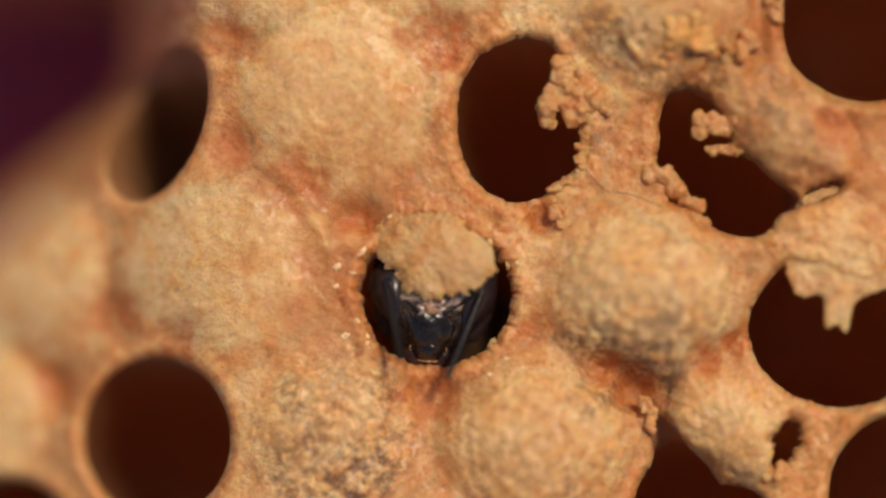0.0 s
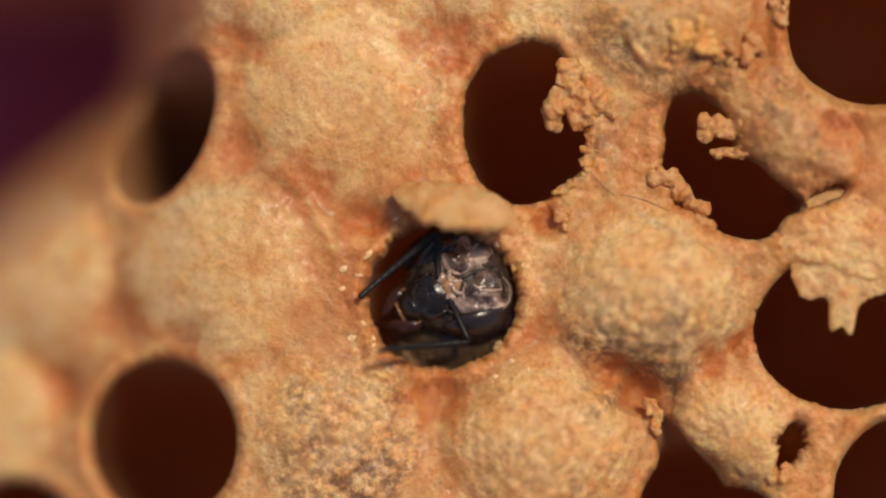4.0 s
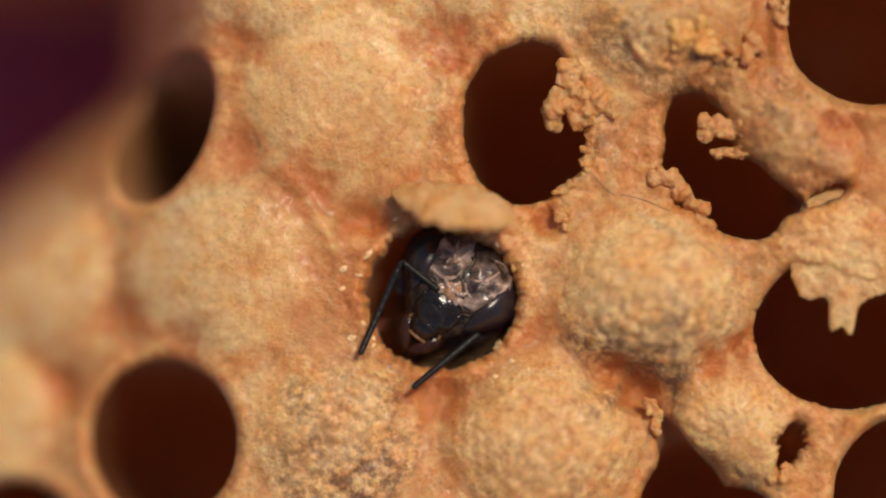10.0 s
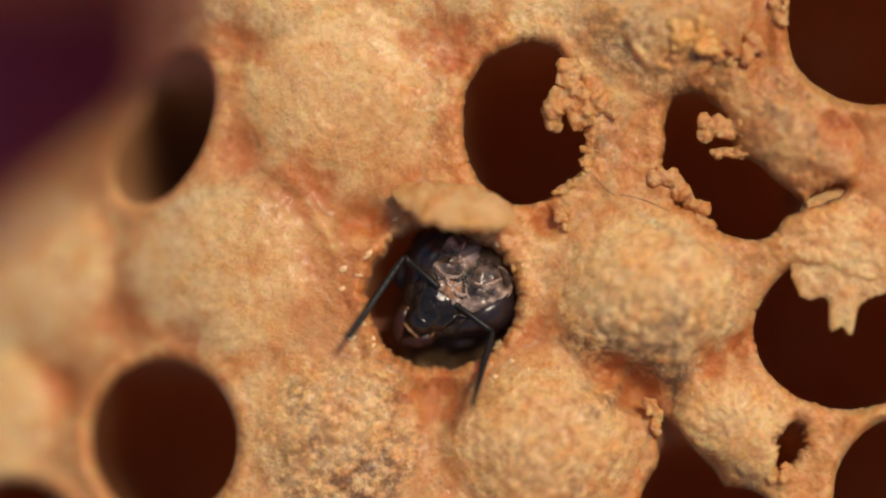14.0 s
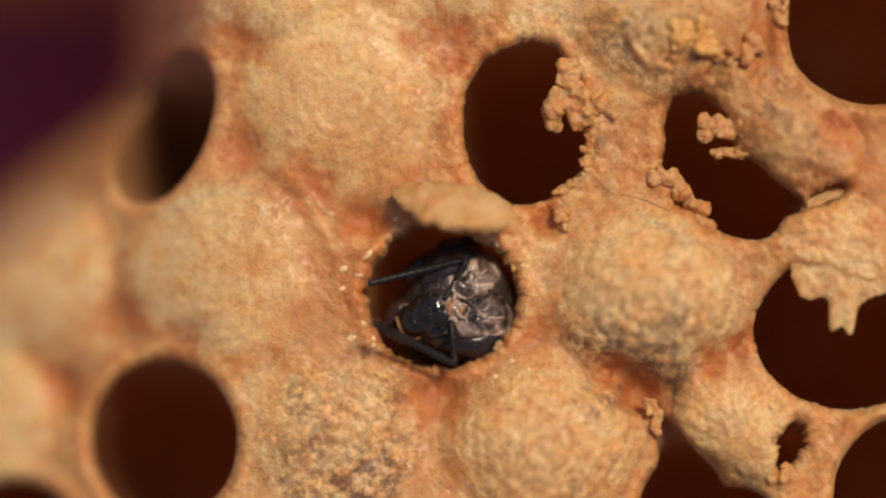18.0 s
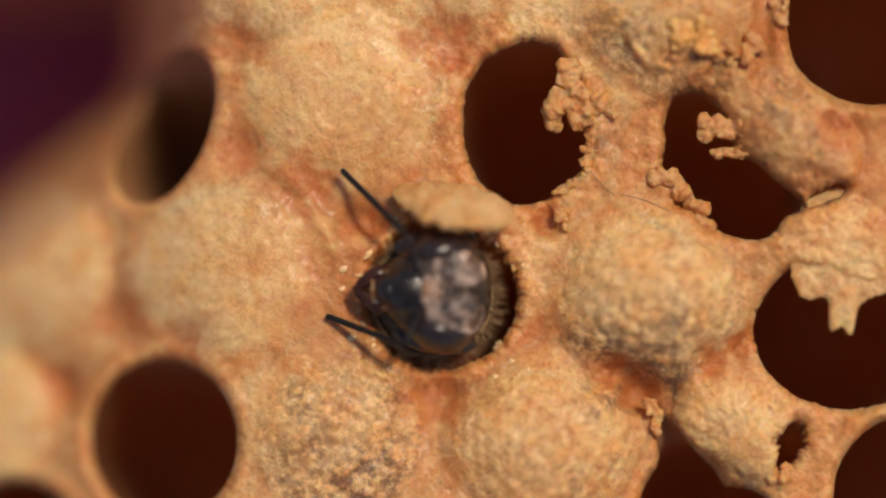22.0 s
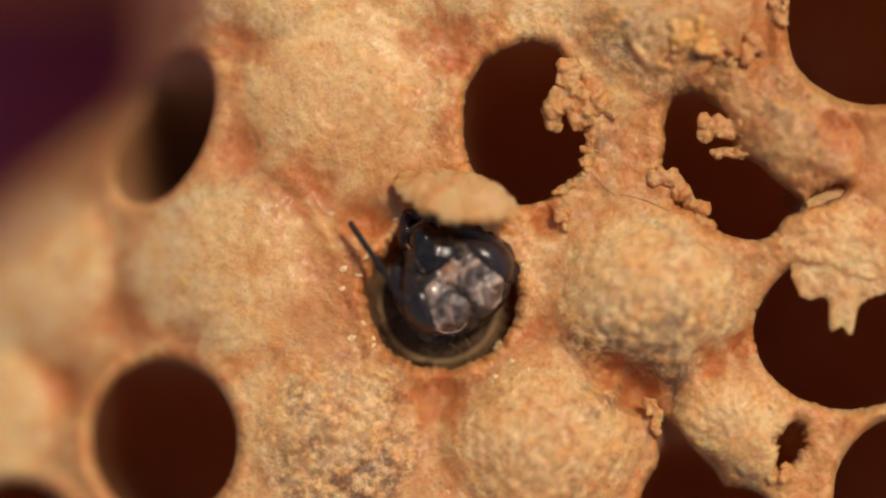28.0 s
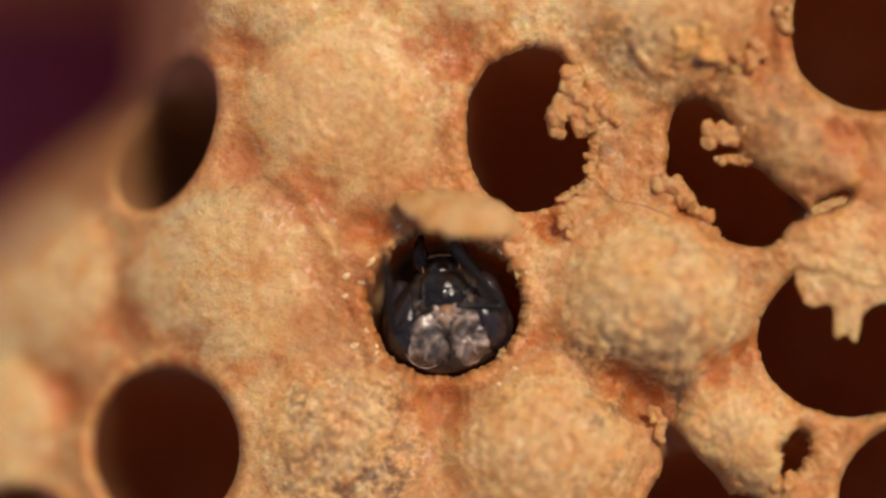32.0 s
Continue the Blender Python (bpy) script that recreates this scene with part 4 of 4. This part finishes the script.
FEEL += [(13.0, 767, 445, 672, 560, 855, 605, 697, 630), (13.5, 769, 449, 668, 595, 870, 595, 696, 608), (14.0, 715, 455, 617, 597, 875, 590, 835, 720),
    (14.5, 753, 474, 606, 612, 844, 566, 692, 630), (16.5, 787, 395, 604, 368, 793, 603, 632, 634), (17.0, 775, 440, 592, 497, 815, 635, 640, 655),
    (17.5, 745, 428, 613, 489, 819, 597, 659, 575), (18.0, 830, 455, 622, 510, 805, 645, 657, 570), (18.5, 802, 432, 655, 478, 793, 606, 665, 570),
    (19.0, 808, 430, 657, 482, 800, 608, 628, 617), (19.5, 770, 395, 610, 440, 760, 590, 600, 590)]
FEEL += [(20.0, 742, 373, 588, 422, 697, 570, 535, 537), (20.5, 734, 381, 586, 417, 690, 580, 531, 513), (21.0, 760, 398, 592, 378, 690, 575, 535, 550),
    (21.5, 735, 430, 640, 470, 735, 640, 600, 745), (22.0, 715, 405, 606, 302, 712, 625, 580, 560), (22.5, 734, 421, 564, 390, 775, 625, 606, 583),
    (23.0, 785, 400, 618, 435, 722, 575, 545, 523), (23.5, 800, 390, 611, 361, 736, 540, 654, 485), (24.0, 795, 398, 608, 373, 740, 560, 625, 497),
    (24.5, 830, 410, 659, 392, 747, 566, 628, 493), (25.0, 840, 410, 663, 386, 740, 567, 660, 445)]
FEEL += [(25.5, 846, 410, 699, 379, 736, 566, 639, 456), (27.5, 880, 440, 760, 385, 725, 542, 615, 410), (28.0, 875, 430, 750, 375, 715, 535, 620, 395),
    (28.5, 880, 440, 755, 375, 723, 533, 619, 410), (29.0, 897, 475, 755, 382, 685, 512, 673, 365), (29.5, 905, 500, 780, 390, 707, 537, 718, 375),
    (30.0, 897, 525, 800, 402, 697, 540, 715, 385), (30.3, 898, 546, 805, 408, 696, 555, 736, 399), (30.6, 870, 518, 846, 417, 681, 601, 657, 445),
    (31.0, 899, 522, 780, 399, 698, 559, 679, 403), (31.5, 903, 530, 795, 403, 701, 567, 683, 415)]
FEEL += [(32.0, 903, 530, 780, 405, 690, 577, 672, 425)]
# the loose cap: seconds, place of its hinge on the plan, how far it has swung open (degrees)
LID = [(0.0, 790, 392, 3), (0.25, 800, 372, 24), (0.5, 809, 352, 44), (0.75, 818, 342, 57), (1.0, 821, 339, 61), (26.0, 821, 339, 61), (27.4, 822, 316, 55),
       (28.3, 822, 315, 55), (29.0, 822, 327, 58), (30.0, 822, 338, 61), (32.0, 822, 340, 61)]

# mandibles: seconds, how far each stands open (degrees)
GAPE = [(0.0, -6), (1.0, -2), (6.0, -6), (13.0, -10), (19.5, -8), (21.0, -13), (23.0, -9), (25.0, -13), (28.5, -13), (29.5, 2), (30.3, 16), (31.0, 14), (32.0, 18)]


def head_pose(u, v, z, way, nod, lean):
    p = plan(u, v, z) * MM - bee.location
    return Matrix.Translation(p) @ pose(0, 0, 0, 0, 0, way - 90) @ pose(0, 0, 0, nod, lean, 0)


def aim(a, b, up):
    """A pose at a whose z axis runs to b."""
    d = (b - a).normalized()
    side = d.cross(up).normalized()
    return Matrix.Translation(a) @ Matrix((side, d.cross(side), d)).transposed().to_4x4()


def reach(a, u, v, long, side):
    """The point at that distance from a over the plan place (or towards it), above a (side 1) or below it (side -1)."""
    z = a.z / MM
    for _ in range(4):
        target = plan(u, v, z) * MM - bee.location
        d = Vector((target.x - a.x, target.y - a.y))
        flat = min(d.length, long * MM * 0.998)
        z = (a.z + side * math.sqrt((long * MM) ** 2 - flat ** 2)) / MM
    d = d.normalized() * flat
    return Vector((a.x + d.x, a.y + d.y, z * MM))


def feelings(s):
    """The antenna's poses: of the ways to reach its marks, the smoothest that stays close over the wax."""
    best = []
    for (t, *r), (_, *f) in zip(HEAD, FEEL):
        m = head_pose(*r)
        face = m.to_3x3() @ Vector((0, 0, 1))
        f = f[:4] if s > 0 else f[4:]
        root = m @ ((HEAD_SIZE @ Vector((0.27 * s, 0.10, 0.86))) * MM)
        ways = []
        for up in (1, -1):
            for down in (1, -1):
                e = reach(root, f[0], f[1], SCAPE, up)
                a = aim(root, e, face)
                e = a @ Vector((0, 0, SCAPE * MM))
                p = reach(e, f[2], f[3], LASH, down)
                cost = abs(p.z / MM - 0.4) + 0.4 * max(0.0, e.z / MM - 0.8)
                out = (e - root).normalized().dot(face)
                cost += 6 if out < -0.62 else 0.4 if out < 0.05 else 0
                for w, q in ((e, f[:2]), (p, f[2:]), ((e + p) / 2, ((f[0] + f[2]) / 2, (f[1] + f[3]) / 2))):
                    if math.hypot(q[0] - 782, q[1] - 527) > 118 and w.z / MM < 0.12:
                        cost += 8 + 4 * abs(w.z / MM)
                ways.append((cost, e, p, a))
        row = []
        for cost, e, p, a in ways:
            back = [(b[0] + 1.5 * ((e - b[1]).length + (p - b[2]).length) / MM, k) for k, b in enumerate(best[-1])] if best else [(0.0, 0)]
            total, k = min(back)
            row.append((total + cost, e, p, a, k, t))
        best.append(row)
    k = min(range(4), key=lambda i: best[-1][i][0])
    rows, tips = [], []
    for row in reversed(best):
        _, e, p, a, back, t = row[k]
        rows.append((t, a))
        tips.append((t, a.inverted() @ aim(e, p, Vector((0, 0, 1)))))
        k = back
    return rows[::-1], tips[::-1]


def motions():
    walk(head, [(t, head_pose(*r)) for t, *r in HEAD])
    for scape, lash, s in antennae:
        rows, tips = feelings(s)
        walk(scape, rows)
        walk(lash, tips)
    for mandible, s in jaws:
        walk(mandible, [(t, Matrix.Translation(HEAD_SIZE @ Vector((0.40 * s, 1.04, 0.10)) * MM) @ pose(0, 0, 0, 0, 0, -a * s)) for t, a in GAPE])
    walk(thorax, [(t, pose(x * MM, y * MM, z * MM)) for t, x, y, z in (
        (0.0, 0.4, -0.7, -4.2), (0.4, 0.4, -0.7, -4.0), (1.0, 0.42, -0.72, -2.2), (9.0, 0.42, -0.75, -2.3), (10.0, 0.45, -0.65, -2.9), (16.5, 0.45, -0.7, -2.9), (19.3, 0.4, -0.7, -2.6),
        (20.0, -0.32, 0.05, -0.8), (22.2, -0.28, 0.0, -0.8), (23.0, -0.05, -0.2, -1.8), (28.5, -0.08, -0.15, -1.8), (30.0, -0.15, -0.1, -2.5), (32.0, -0.2, -0.1, -2.7))])
    walk(front_leg, [(t, pose(x * MM, y * MM, z * MM)) for t, x, y, z in (
        (0.0, -0.9, -0.8, -4.0), (0.3, -1.1, -0.6, -2.4), (0.6, -1.25, -0.4, -1.6), (1.0, -1.25, -0.35, -1.6), (2.0, -1.2, -0.75, -1.6), (3.0, -1.1, -0.6, -1.6),
        (3.5, -0.9, -0.7, -2.2), (4.5, -0.6, -0.8, -4.2), (32.0, -0.6, -0.8, -4.2))])
    walk(lid, [(t, Matrix.Translation(plan(u, v, 0.12) * MM) @ pose(0, 0, 0, 0, -14, -13) @ pose(0, 0, 0, -a, 0, 0)) for t, u, v, a in LID])


motions()
